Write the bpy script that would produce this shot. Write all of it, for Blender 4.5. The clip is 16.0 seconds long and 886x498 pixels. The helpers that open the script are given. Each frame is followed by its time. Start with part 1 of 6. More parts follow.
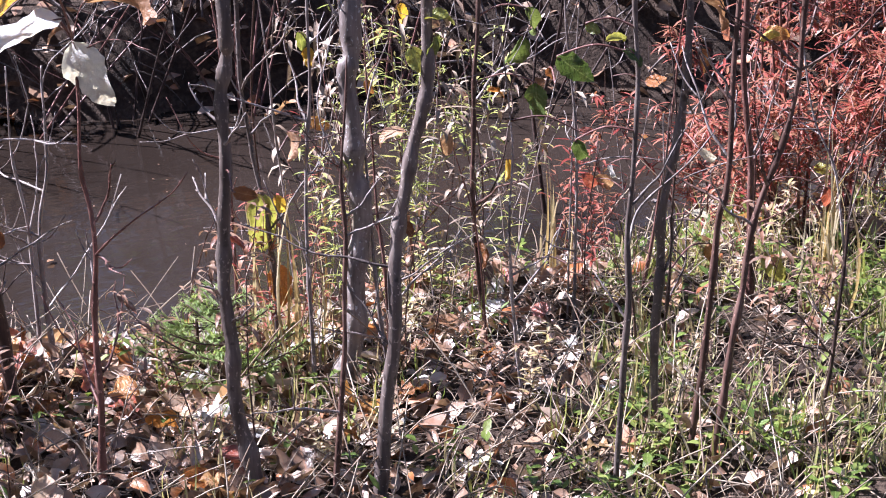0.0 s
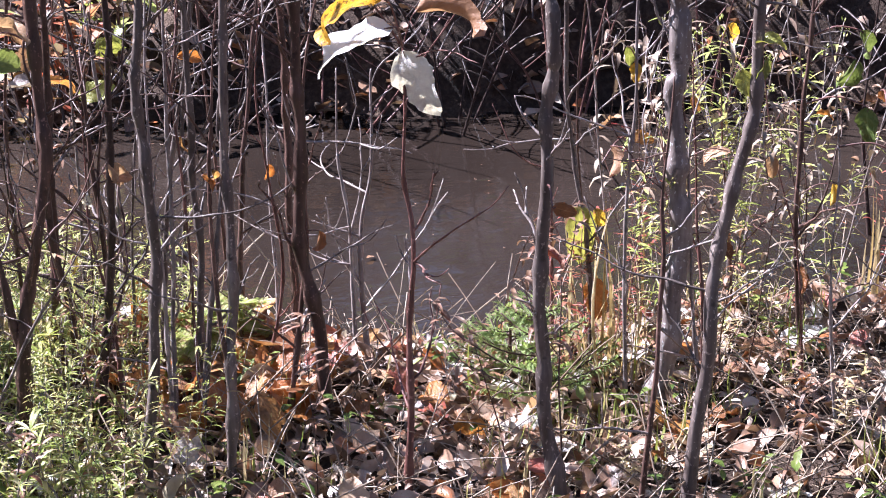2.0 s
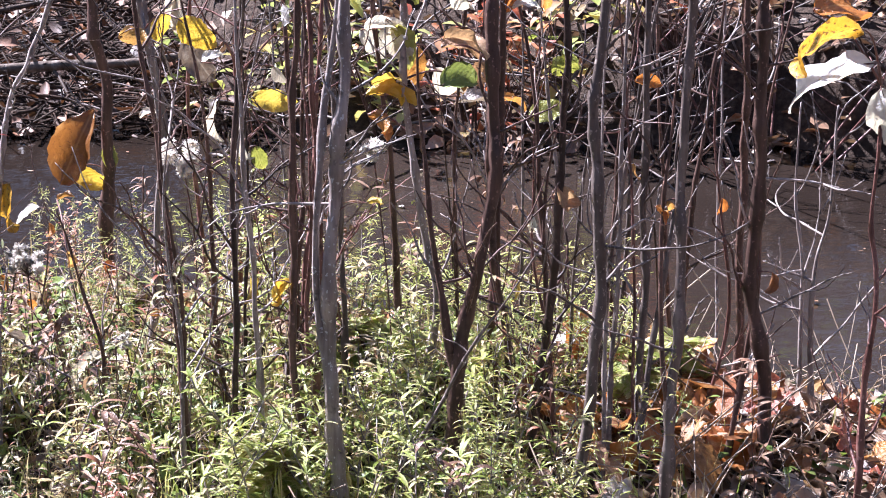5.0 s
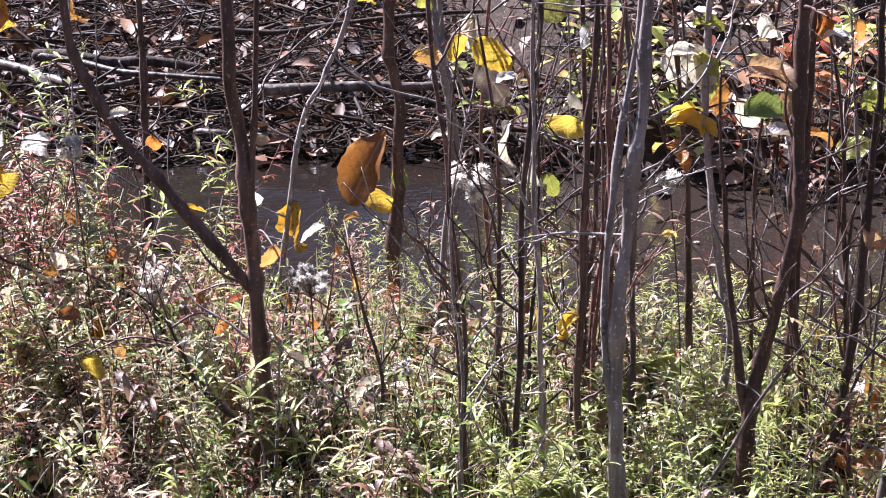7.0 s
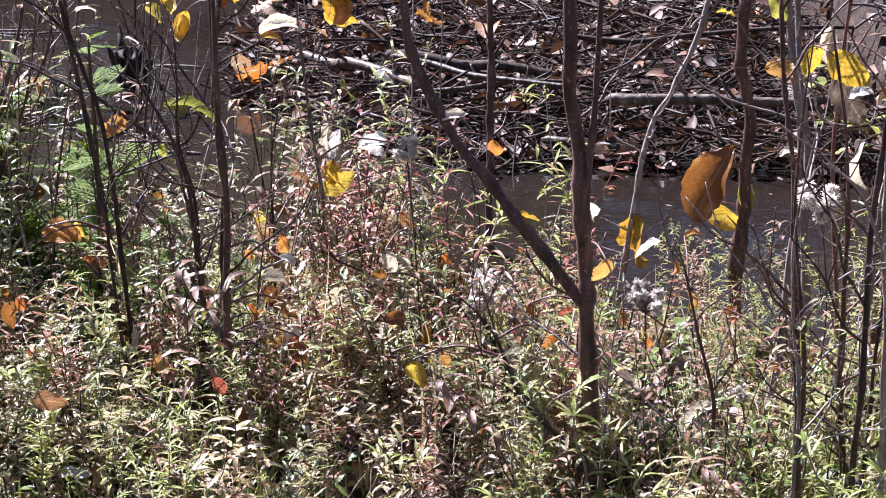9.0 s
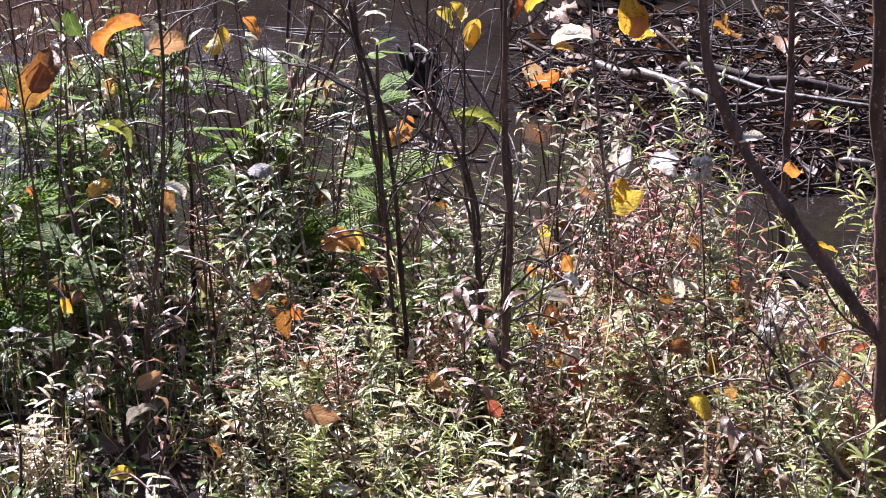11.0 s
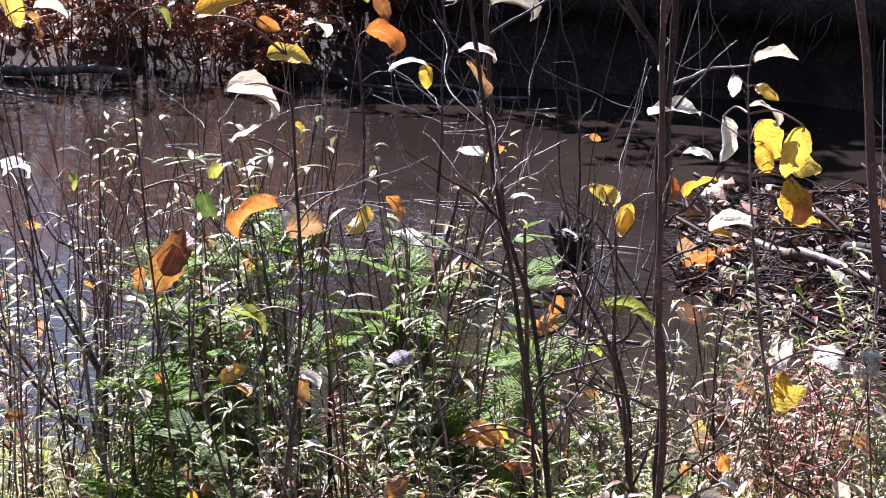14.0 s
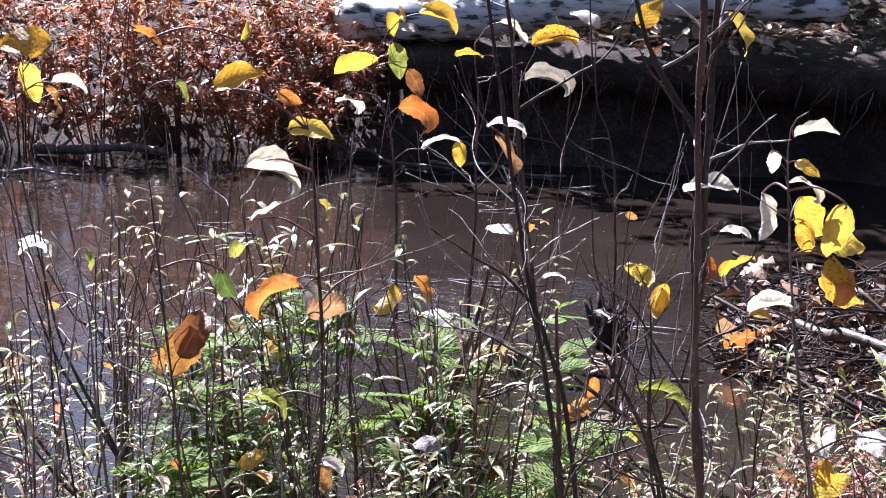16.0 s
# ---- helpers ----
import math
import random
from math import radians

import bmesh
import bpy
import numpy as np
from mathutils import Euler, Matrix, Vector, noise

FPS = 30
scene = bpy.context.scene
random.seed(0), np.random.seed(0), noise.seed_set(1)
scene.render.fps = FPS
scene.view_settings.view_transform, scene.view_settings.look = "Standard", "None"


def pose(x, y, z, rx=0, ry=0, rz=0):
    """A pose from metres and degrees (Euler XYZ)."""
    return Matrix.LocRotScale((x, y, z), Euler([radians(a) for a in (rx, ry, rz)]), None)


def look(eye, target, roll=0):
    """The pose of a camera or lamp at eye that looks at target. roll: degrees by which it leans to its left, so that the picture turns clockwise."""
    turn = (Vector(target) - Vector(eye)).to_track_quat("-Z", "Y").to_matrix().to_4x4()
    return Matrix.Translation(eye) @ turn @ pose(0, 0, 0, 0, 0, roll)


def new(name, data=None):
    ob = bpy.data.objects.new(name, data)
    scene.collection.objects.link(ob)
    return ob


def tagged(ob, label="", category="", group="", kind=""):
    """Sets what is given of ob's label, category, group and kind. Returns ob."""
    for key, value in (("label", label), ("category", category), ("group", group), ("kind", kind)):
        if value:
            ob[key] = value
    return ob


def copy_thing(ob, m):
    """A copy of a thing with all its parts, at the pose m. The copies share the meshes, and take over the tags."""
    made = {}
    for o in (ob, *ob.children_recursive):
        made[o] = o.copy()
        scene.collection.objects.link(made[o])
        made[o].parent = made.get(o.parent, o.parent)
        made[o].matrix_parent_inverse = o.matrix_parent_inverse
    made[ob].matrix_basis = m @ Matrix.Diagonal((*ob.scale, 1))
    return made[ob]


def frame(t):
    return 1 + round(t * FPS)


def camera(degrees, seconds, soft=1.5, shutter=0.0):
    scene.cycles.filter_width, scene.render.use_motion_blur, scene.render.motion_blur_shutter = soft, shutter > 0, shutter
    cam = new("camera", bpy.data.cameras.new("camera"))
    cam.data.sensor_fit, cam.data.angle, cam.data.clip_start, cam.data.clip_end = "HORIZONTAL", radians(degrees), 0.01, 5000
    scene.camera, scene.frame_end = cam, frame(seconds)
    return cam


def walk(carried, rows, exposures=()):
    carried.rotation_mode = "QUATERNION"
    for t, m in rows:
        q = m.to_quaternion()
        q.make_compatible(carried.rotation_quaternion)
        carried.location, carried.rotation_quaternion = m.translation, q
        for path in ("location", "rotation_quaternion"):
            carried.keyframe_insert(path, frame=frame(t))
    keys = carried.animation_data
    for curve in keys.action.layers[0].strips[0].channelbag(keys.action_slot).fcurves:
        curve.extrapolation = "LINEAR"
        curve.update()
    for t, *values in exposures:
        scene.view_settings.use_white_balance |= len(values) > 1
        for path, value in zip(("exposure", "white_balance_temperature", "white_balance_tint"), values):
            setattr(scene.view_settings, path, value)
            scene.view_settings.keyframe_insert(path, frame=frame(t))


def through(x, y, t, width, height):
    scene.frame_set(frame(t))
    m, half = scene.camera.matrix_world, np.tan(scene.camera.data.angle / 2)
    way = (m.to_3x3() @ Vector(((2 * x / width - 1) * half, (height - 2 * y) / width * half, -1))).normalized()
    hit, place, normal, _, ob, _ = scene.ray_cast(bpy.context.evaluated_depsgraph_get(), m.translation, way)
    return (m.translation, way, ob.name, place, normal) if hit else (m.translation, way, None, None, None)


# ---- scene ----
EXPOSURE = 2.1
FOV = 22.1788
cam = camera(FOV, 16.0, soft=1.05)
walk(cam, [
    (0.0, look((0.0000, 0.0000, 1.7500), (2.3261, 4.0816, 0.0383), -0.166)),
    (0.5, look((0.0018, 0.0043, 1.7603), (2.2410, 4.1259, 0.0287), -0.151)),
    (1.0, look((0.0060, 0.0067, 1.7755), (2.0936, 4.2007, 0.0285), -0.149)),
    (1.5, look((0.0174, 0.0134, 1.7789), (1.9055, 4.3045, 0.0407), -0.138)),
    (2.0, look((0.0169, 0.0316, 1.7862), (1.7052, 4.4077, 0.0543), -0.013)),
    (2.5, look((0.0133, 0.0565, 1.7912), (1.5143, 4.5006, 0.0599), 0.017)),
    (3.0, look((0.0265, 0.0720, 1.7894), (1.3561, 4.5710, 0.0601), 0.185)),
    (3.5, look((0.0263, 0.0938, 1.7826), (1.1684, 4.6461, 0.0587), 0.334)),
    (4.0, look((0.0168, 0.1313, 1.7679), (1.0168, 4.7222, 0.0580), 0.275)),
    (4.2, look((0.0132, 0.1499, 1.7631), (0.9708, 4.7504, 0.0549), 0.313)),
    (6.3, look((0.0092, 0.3201, 1.6986), (0.4680, 5.0236, 0.0657), 0.328)),
    (6.5, look((0.0086, 0.3312, 1.6956), (0.3824, 5.0440, 0.0679), 0.263)),
    (7.0, look((0.0288, 0.3595, 1.6856), (0.2019, 5.0874, 0.0679), 0.313)),
    (7.5, look((0.0465, 0.3959, 1.6783), (0.0406, 5.1268, 0.0603), 0.308)),
    (8.0, look((0.0484, 0.4238, 1.6540), (-0.1255, 5.1603, 0.0617), 0.240)),
    (8.5, look((0.0570, 0.4613, 1.6523), (-0.3113, 5.1842, 0.0526), 0.231)),
    (9.0, look((0.0586, 0.5016, 1.6397), (-0.5530, 5.2008, 0.0451), 0.167)),
    (9.5, look((0.0699, 0.5464, 1.6330), (-0.7721, 5.2082, 0.0336), 0.107)),
    (10.0, look((0.0602, 0.5791, 1.6206), (-0.9517, 5.2099, 0.0295), 0.121)),
    (10.2, look((0.0522, 0.5904, 1.6174), (-1.0095, 5.2107, 0.0280), 0.179)),
    (12.3, look((0.0002, 0.7284, 1.6267), (-1.3530, 5.2787, 0.0571), 0.102)),
    (12.5, look((-0.0048, 0.7400, 1.6255), (-1.3474, 5.3054, 0.0910), 0.124)),
    (13.0, look((-0.0044, 0.7718, 1.6173), (-1.3736, 5.3581, 0.1711), 0.107)),
    (13.5, look((-0.0169, 0.8091, 1.6098), (-1.5038, 5.3948, 0.2827), 0.042)),
    (14.0, look((-0.0189, 0.8409, 1.6041), (-1.5984, 5.4199, 0.3639), -0.056)),
    (14.5, look((-0.0271, 0.8725, 1.5970), (-1.6367, 5.4573, 0.4184), -0.063)),
    (15.0, look((-0.0321, 0.9069, 1.5912), (-1.6733, 5.4987, 0.4857), -0.182)),
    (15.5, look((-0.0401, 0.9386, 1.5835), (-1.6912, 5.5346, 0.5109), -0.221)),
    (16.0, look((-0.0434, 0.9696, 1.5753), (-1.7192, 5.5573, 0.5055), -0.263)),
], exposures=((0.0, EXPOSURE - 0.02, 5650, 20), (1.0, EXPOSURE + 0.03, 5650, 20), (3.0, EXPOSURE + 0.22, 5650, 20), (4.5, EXPOSURE + 0.22, 5650, 20), (7.0, EXPOSURE - 0.06, 5650, 20), (9.5, EXPOSURE - 0.2, 5650, 20), (12.5, EXPOSURE - 0.05, 5650, 20), (16.0, EXPOSURE + 0.06, 5550, 20)))

SUN_AZ, SUN_EL = radians(-47), radians(47)   # from ahead (+y) towards the left, above the level

world = bpy.data.worlds.new("sky")
scene.world = world
world.use_nodes = True
wn = world.node_tree
sky = wn.nodes.new("ShaderNodeTexSky")
sky.sky_type = "NISHITA"
sky.sun_disc = False
sky.sun_elevation, sky.sun_rotation = SUN_EL, SUN_AZ
wn.nodes["Background"].inputs["Strength"].default_value = 0.042
wn.links.new(sky.outputs[0], wn.nodes["Background"].inputs["Color"])

sun = new("sun", bpy.data.lights.new("sun", "SUN"))
sun.data.energy, sun.data.angle, sun.data.color = 5.0, radians(0.53), (1.0, 0.965, 0.945)
sun.matrix_world = look((40 * math.sin(SUN_AZ) * math.cos(SUN_EL), 40 * math.cos(SUN_AZ) * math.cos(SUN_EL), 40 * math.sin(SUN_EL)), (0, 0, 0))


# ---- materials ----
class Nodes:
    """A short way to write a node material."""

    def __init__(self, name):
        self.mat = bpy.data.materials.new(name)
        self.mat.use_nodes = True
        self.tree = self.mat.node_tree
        self.bsdf = self.tree.nodes["Principled BSDF"]
        self.out = self.tree.nodes["Material Output"]

    def add(self, kind, **values):
        node = self.tree.nodes.new(kind)
        for key, value in values.items():
            if key == "op":
                node.operation = value
            elif key == "blend":
                node.data_type, node.blend_type = "RGBA", value
            else:
                node.inputs[key].default_value = value
        return node

    def link(self, a, b):
        self.tree.links.new(a, b)

    def ramp(self, fac, stops):
        node = self.tree.nodes.new("ShaderNodeValToRGB")
        while len(node.color_ramp.elements) < len(stops):
            node.color_ramp.elements.new(0.5)
        for e, (p, c) in zip(node.color_ramp.elements, stops):
            e.position, e.color = p, (*c, 1)
        self.link(fac, node.inputs[0])
        return node.outputs[0]

    def noise(self, scale, detail=3.0, rough=0.55, stretch=None):
        co = self.tree.nodes.new("ShaderNodeTexCoord").outputs["Object"]
        if stretch:
            m = self.tree.nodes.new("ShaderNodeMapping")
            m.inputs["Scale"].default_value = stretch
            self.link(co, m.inputs[0])
            co = m.outputs[0]
        n = self.add("ShaderNodeTexNoise", Scale=scale, Detail=detail, Roughness=rough)
        self.link(co, n.inputs["Vector"])
        return n.outputs["Fac"]

    def mix(self, fac, a, b, blend="MIX"):
        n = self.add("ShaderNodeMix", blend=blend)
        for sock, v in ((n.inputs[0], fac), (n.inputs[6], a), (n.inputs[7], b)):
            if isinstance(v, (int, float)):
                sock.default_value = v
            elif isinstance(v, tuple):
                sock.default_value = (*v, 1)
            else:
                self.link(v, sock)
        return n.outputs[2]

    def math(self, op, a, b=0.0):
        n = self.add("ShaderNodeMath", op=op)
        for sock, v in zip(n.inputs, (a, b)):
            if isinstance(v, (int, float)):
                sock.default_value = v
            else:
                self.link(v, sock)
        return n.outputs[0]

    def bump(self, height, strength, distance):
        n = self.add("ShaderNodeBump", Strength=strength, Distance=distance)
        self.link(height, n.inputs["Height"])
        self.link(n.outputs[0], self.bsdf.inputs["Normal"])
        return n.outputs[0]


def bark_material(name, dark, mid, light, rough=0.6, spec=0.4):
    """Young bark: streaks along the stem, pale lenticels and dark scars."""
    n = Nodes(name)
    streak = n.noise(60, 4, 0.6, (1, 1, 0.12))
    blot = n.noise(14, 3, 0.6)
    spots = n.noise(170, 2, 0.5, (1, 1, 0.7))
    col = n.ramp(n.math("ADD", n.math("MULTIPLY", streak, 0.6), n.math("MULTIPLY", blot, 0.4)), [(0.34, dark), (0.5, mid), (0.68, light)])
    col = n.mix(n.ramp(spots, [(0.63, (0, 0, 0)), (0.68, (0.7, 0.7, 0.7))]), col, tuple(min(0.6, c * 1.9) for c in light))
    col = n.mix(n.ramp(n.noise(40, 3), [(0.62, (0, 0, 0)), (0.72, (0.8, 0.8, 0.8))]), col, tuple(c * 0.5 for c in dark))
    info = n.tree.nodes.new("ShaderNodeObjectInfo").outputs["Random"]
    hsv = n.add("ShaderNodeHueSaturation")
    n.link(n.math("ADD", n.math("MULTIPLY", info, 0.5), 0.75), hsv.inputs["Value"])
    n.link(col, hsv.inputs["Color"])
    n.link(hsv.outputs[0], n.bsdf.inputs["Base Color"])
    n.bsdf.inputs["Roughness"].default_value = rough
    n.bsdf.inputs["Specular IOR Level"].default_value = spec
    n.bump(n.math("ADD", streak, n.math("MULTIPLY", spots, 0.6)), 0.7, 0.002)
    return n.mat


def leaf_material(name, colours, spot=(0.08, 0.04, 0.02), spots=0.62, through=0.45, rough=0.42, per="object", tint=None, spec=0.5):
    """A leaf: its colour drawn from a ramp by leaf, blotched, veined, light shining through."""
    n = Nodes(name)
    if per == "object":
        rnd = n.tree.nodes.new("ShaderNodeObjectInfo").outputs["Random"]
    else:
        rnd = n.tree.nodes.new("ShaderNodeNewGeometry").outputs["Random Per Island"]
    stops = [(i / max(1, len(colours) - 1), c) for i, c in enumerate(colours)]
    blot = n.noise(38 if per == "island" else 4.5, 4, 0.6)
    col = n.ramp(n.math("ADD", rnd, n.math("MULTIPLY", n.math("SUBTRACT", blot, 0.5), 0.55)), stops)
    fine = n.noise(150 if per == "island" else 17, 5, 0.65)
    col = n.mix(n.ramp(fine, [(spots, (0, 0, 0)), (spots + 0.07, (0.85, 0.85, 0.85))]), col, spot)
    if per == "object":
        patch = n.ramp(n.noise(2.3, 5, 0.62), [(0.48, (0, 0, 0)), (0.68, (0.8, 0.8, 0.8))])
        col = n.mix(patch, col, tuple(0.45 * a + 0.35 * b for a, b in zip(colours[0], spot)))
        col = n.mix(n.ramp(n.noise(3.6, 4, 0.6), [(0.54, (0, 0, 0)), (0.72, (0.5, 0.5, 0.5))]), col, tuple(min(0.75, c * 1.2 + 0.1) for c in colours[-1]))
    uv = n.tree.nodes.new("ShaderNodeUVMap").outputs[0]
    sep = n.tree.nodes.new("ShaderNodeSeparateXYZ")
    n.link(uv, sep.inputs[0])
    across = n.math("ABSOLUTE", n.math("SUBTRACT", sep.outputs[1], 0.5))
    vein = n.math("SINE", n.math("MULTIPLY", n.math("SUBTRACT", sep.outputs[0], n.math("MULTIPLY", across, 0.7)), 48.0))
    rib = n.ramp(across, [(0.0, (1, 1, 1)), (0.035, (0, 0, 0))])
    col = n.mix(n.math("MULTIPLY", rib, 0.4), col, tuple(min(0.7, c * 1.3 + 0.05) for c in colours[-1]))
    n.link(col, n.bsdf.inputs["Base Color"])
    n.bsdf.inputs["Roughness"].default_value = rough
    n.bsdf.inputs["Specular IOR Level"].default_value = spec
    nrm = n.bump(n.math("ADD", n.math("MULTIPLY", vein, 0.07), fine), 0.5, 0.002 if per == "island" else 0.006)
    tr = n.add("ShaderNodeBsdfTranslucent")
    n.link(n.mix(1.0, col, tint or (1.0, 0.95, 0.7), "MULTIPLY"), tr.inputs["Color"])
    n.link(nrm, tr.inputs["Normal"])
    mix = n.add("ShaderNodeMixShader", Fac=through)
    n.link(n.bsdf.outputs[0], mix.inputs[1])
    n.link(tr.outputs[0], mix.inputs[2])
    n.link(mix.outputs[0], n.out.inputs["Surface"])
    return n.mat


BARK = {
    "grey": bark_material("grey_bark", (0.0455, 0.0331, 0.0290), (0.1068, 0.0815, 0.0716), (0.2145, 0.1748, 0.1543), 0.5, 0.35),
    "pale": bark_material("pale_bark", (0.0969, 0.0751, 0.0678), (0.2266, 0.1823, 0.1650), (0.4098, 0.3451, 0.3136), 0.5, 0.35),
    "brown": bark_material("brown_bark", (0.0348, 0.0181, 0.0135), (0.0822, 0.0447, 0.0349), (0.1740, 0.0999, 0.0790), 0.5, 0.35),
    "dark": bark_material("dark_bark", (0.0164, 0.0093, 0.0077), (0.0411, 0.0239, 0.0197), (0.0959, 0.0600, 0.0493), 0.5, 0.35),
    "red": bark_material("red_bark", (0.0547, 0.0218, 0.0175), (0.1361, 0.0604, 0.0488), (0.2367, 0.1282, 0.1085), 0.45, 0.4),
}
LEAF = {
    # near-white base colour stands in for sun glare on withered leaves
    "white": leaf_material("glare_white_leaf", [(0.6, 0.52, 0.46), (0.75, 0.7, 0.64), (0.8, 0.77, 0.73)], (0.3, 0.2, 0.13), 0.7, 0.45, 0.35),
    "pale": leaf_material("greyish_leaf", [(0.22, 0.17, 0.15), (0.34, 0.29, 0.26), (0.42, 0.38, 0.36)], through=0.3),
    "yellow": leaf_material("yellow_leaf", [(0.55, 0.3, 0.03), (0.62, 0.42, 0.05), (0.6, 0.46, 0.09)], (0.25, 0.1, 0.02), 0.66, 0.5, rough=0.32, spec=0.75),
    "spotted": leaf_material("spotted_yellow_leaf", [(0.5, 0.24, 0.02), (0.6, 0.36, 0.04)], (0.07, 0.035, 0.02), 0.54, 0.45),
    "orange": leaf_material("orange_leaf", [(0.42, 0.13, 0.03), (0.52, 0.22, 0.05), (0.48, 0.29, 0.1)], (0.16, 0.05, 0.02), 0.62, 0.5, rough=0.32, spec=0.75),
    "amber": leaf_material("amber_leaf", [(0.2, 0.075, 0.02), (0.28, 0.12, 0.03), (0.38, 0.2, 0.05)], (0.1, 0.035, 0.015), 0.58, 0.45, rough=0.32, spec=0.75),
    "tan": leaf_material("tan_leaf", [(0.36, 0.19, 0.1), (0.48, 0.28, 0.16), (0.5, 0.36, 0.24)], (0.2, 0.09, 0.04), 0.64, 0.4),
    "brown": leaf_material("brown_leaf", [(0.17, 0.065, 0.025), (0.3, 0.12, 0.04), (0.42, 0.22, 0.08)], (0.06, 0.025, 0.012), 0.6, 0.4),
    "olive": leaf_material("yellow_green_leaf", [(0.2, 0.23, 0.05), (0.32, 0.34, 0.07), (0.42, 0.4, 0.1)], (0.2, 0.12, 0.03), 0.66, 0.45, rough=0.32, spec=0.75),
    "green": leaf_material("green_leaf", [(0.06, 0.1, 0.025), (0.12, 0.17, 0.04), (0.2, 0.24, 0.07)], (0.12, 0.09, 0.03), 0.68, 0.4),
    "red": leaf_material("red_leaf", [(0.32, 0.08, 0.05), (0.43, 0.15, 0.1), (0.52, 0.28, 0.2)], (0.13, 0.02, 0.015), 0.64, 0.45, rough=0.32, spec=0.75),
}
FOLIAGE = {
    "aster": leaf_material("aster_foliage", [(0.08, 0.12, 0.025), (0.2, 0.24, 0.07), (0.36, 0.35, 0.16), (0.52, 0.44, 0.3), (0.46, 0.27, 0.17), (0.3, 0.09, 0.06)], through=0.45, rough=0.2, per="island"),
    "aster_green": leaf_material("green_aster_foliage", [(0.055, 0.075, 0.02), (0.12, 0.145, 0.042), (0.2, 0.21, 0.085), (0.34, 0.31, 0.2), (0.3, 0.17, 0.11)], through=0.3, rough=0.2, per="island"),
    "aster_pink": leaf_material("pinkish_aster_foliage", [(0.56, 0.46, 0.34), (0.52, 0.35, 0.24), (0.42, 0.2, 0.13), (0.32, 0.08, 0.06), (0.28, 0.27, 0.1)], through=0.48, rough=0.28, per="island"),
    # withered straw tones, made paler to put sunlit highlights among the herbs
    "aster_pale": leaf_material("sunlit_aster_foliage", [(0.58, 0.5, 0.37), (0.5, 0.4, 0.26), (0.42, 0.37, 0.16), (0.46, 0.28, 0.18)], through=0.4, rough=0.25, per="island"),
    "goldenrod": leaf_material("goldenrod_foliage", [(0.22, 0.27, 0.06), (0.4, 0.45, 0.12), (0.52, 0.52, 0.2), (0.46, 0.34, 0.12)], through=0.5, rough=0.3, per="island"),
    "red": leaf_material("red_foliage", [(0.22, 0.032, 0.025), (0.32, 0.07, 0.052), (0.42, 0.15, 0.11), (0.34, 0.14, 0.08), (0.24, 0.13, 0.07)], through=0.4, rough=0.4, per="island"),
    "rust": leaf_material("rust_foliage", [(0.32, 0.07, 0.035), (0.46, 0.14, 0.07), (0.5, 0.26, 0.14), (0.27, 0.21, 0.08)], through=0.5, rough=0.55, per="island"),
    "feathery": leaf_material("feathery_foliage", [(0.24, 0.31, 0.05), (0.4, 0.44, 0.12), (0.54, 0.52, 0.26), (0.48, 0.37, 0.22)], through=0.5, per="island"),
    "forb": leaf_material("low_green_foliage", [(0.06, 0.1, 0.018), (0.14, 0.2, 0.035), (0.27, 0.31, 0.08)], through=0.45, per="island"),
    "cedar": leaf_material("cedar_foliage", [(0.07, 0.125, 0.013), (0.16, 0.25, 0.025), (0.28, 0.38, 0.05)], through=0.55, rough=0.7, per="island"),
    "conifer": leaf_material("conifer_foliage", [(0.05, 0.085, 0.015), (0.1, 0.16, 0.03), (0.17, 0.22, 0.05), (0.3, 0.3, 0.14)], through=0.5, rough=0.6, per="island", spec=0.3),
    "spruce": leaf_material("spruce_needles", [(0.18, 0.28, 0.07), (0.3, 0.4, 0.12), (0.42, 0.5, 0.2)], through=0.5, rough=0.45, per="island"),
    "straw": leaf_material("straw_blades", [(0.4, 0.27, 0.11), (0.5, 0.38, 0.2), (0.56, 0.48, 0.32)], through=0.45, per="island"),
    "grass": leaf_material("grass_blades", [(0.14, 0.2, 0.04), (0.3, 0.34, 0.08), (0.46, 0.42, 0.18), (0.52, 0.44, 0.28), (0.5, 0.4, 0.28)], through=0.45, per="island"),
    "wet_litter": leaf_material("wet_leaf_litter", [(0.04, 0.019, 0.012), (0.1, 0.05, 0.03), (0.16, 0.08, 0.048), (0.24, 0.1, 0.045)], through=0.1, rough=0.6, per="island"),
    "withered": leaf_material("withered_foliage", [(0.12, 0.065, 0.04), (0.22, 0.13, 0.085), (0.32, 0.21, 0.14), (0.24, 0.1, 0.055)], through=0.3, per="island"),
    "litter": leaf_material("leaf_litter", [(0.1, 0.058, 0.036), (0.2, 0.12, 0.078), (0.3, 0.19, 0.125), (0.48, 0.38, 0.3), (0.34, 0.12, 0.04)], through=0.15, rough=0.32, per="island"),
    "dry": leaf_material("dry_stalks", [(0.14, 0.09, 0.06), (0.26, 0.19, 0.13), (0.36, 0.29, 0.22)], through=0.1, per="island"),
}


def soil_material():
    n = Nodes("soil")
    col = n.ramp(n.math("ADD", n.math("MULTIPLY", n.noise(6, 5, 0.65), 0.5), n.math("MULTIPLY", n.noise(70, 4, 0.6), 0.5)),
                 [(0.35, (0.02, 0.0125, 0.0085)), (0.5, (0.048, 0.031, 0.022)), (0.65, (0.11, 0.074, 0.053))])
    n.link(col, n.bsdf.inputs["Base Color"])
    n.bsdf.inputs["Roughness"].default_value = 0.85
    n.bsdf.inputs["Specular IOR Level"].default_value = 0.2
    n.bump(n.noise(90, 5, 0.7), 1.0, 0.012)
    return n.mat


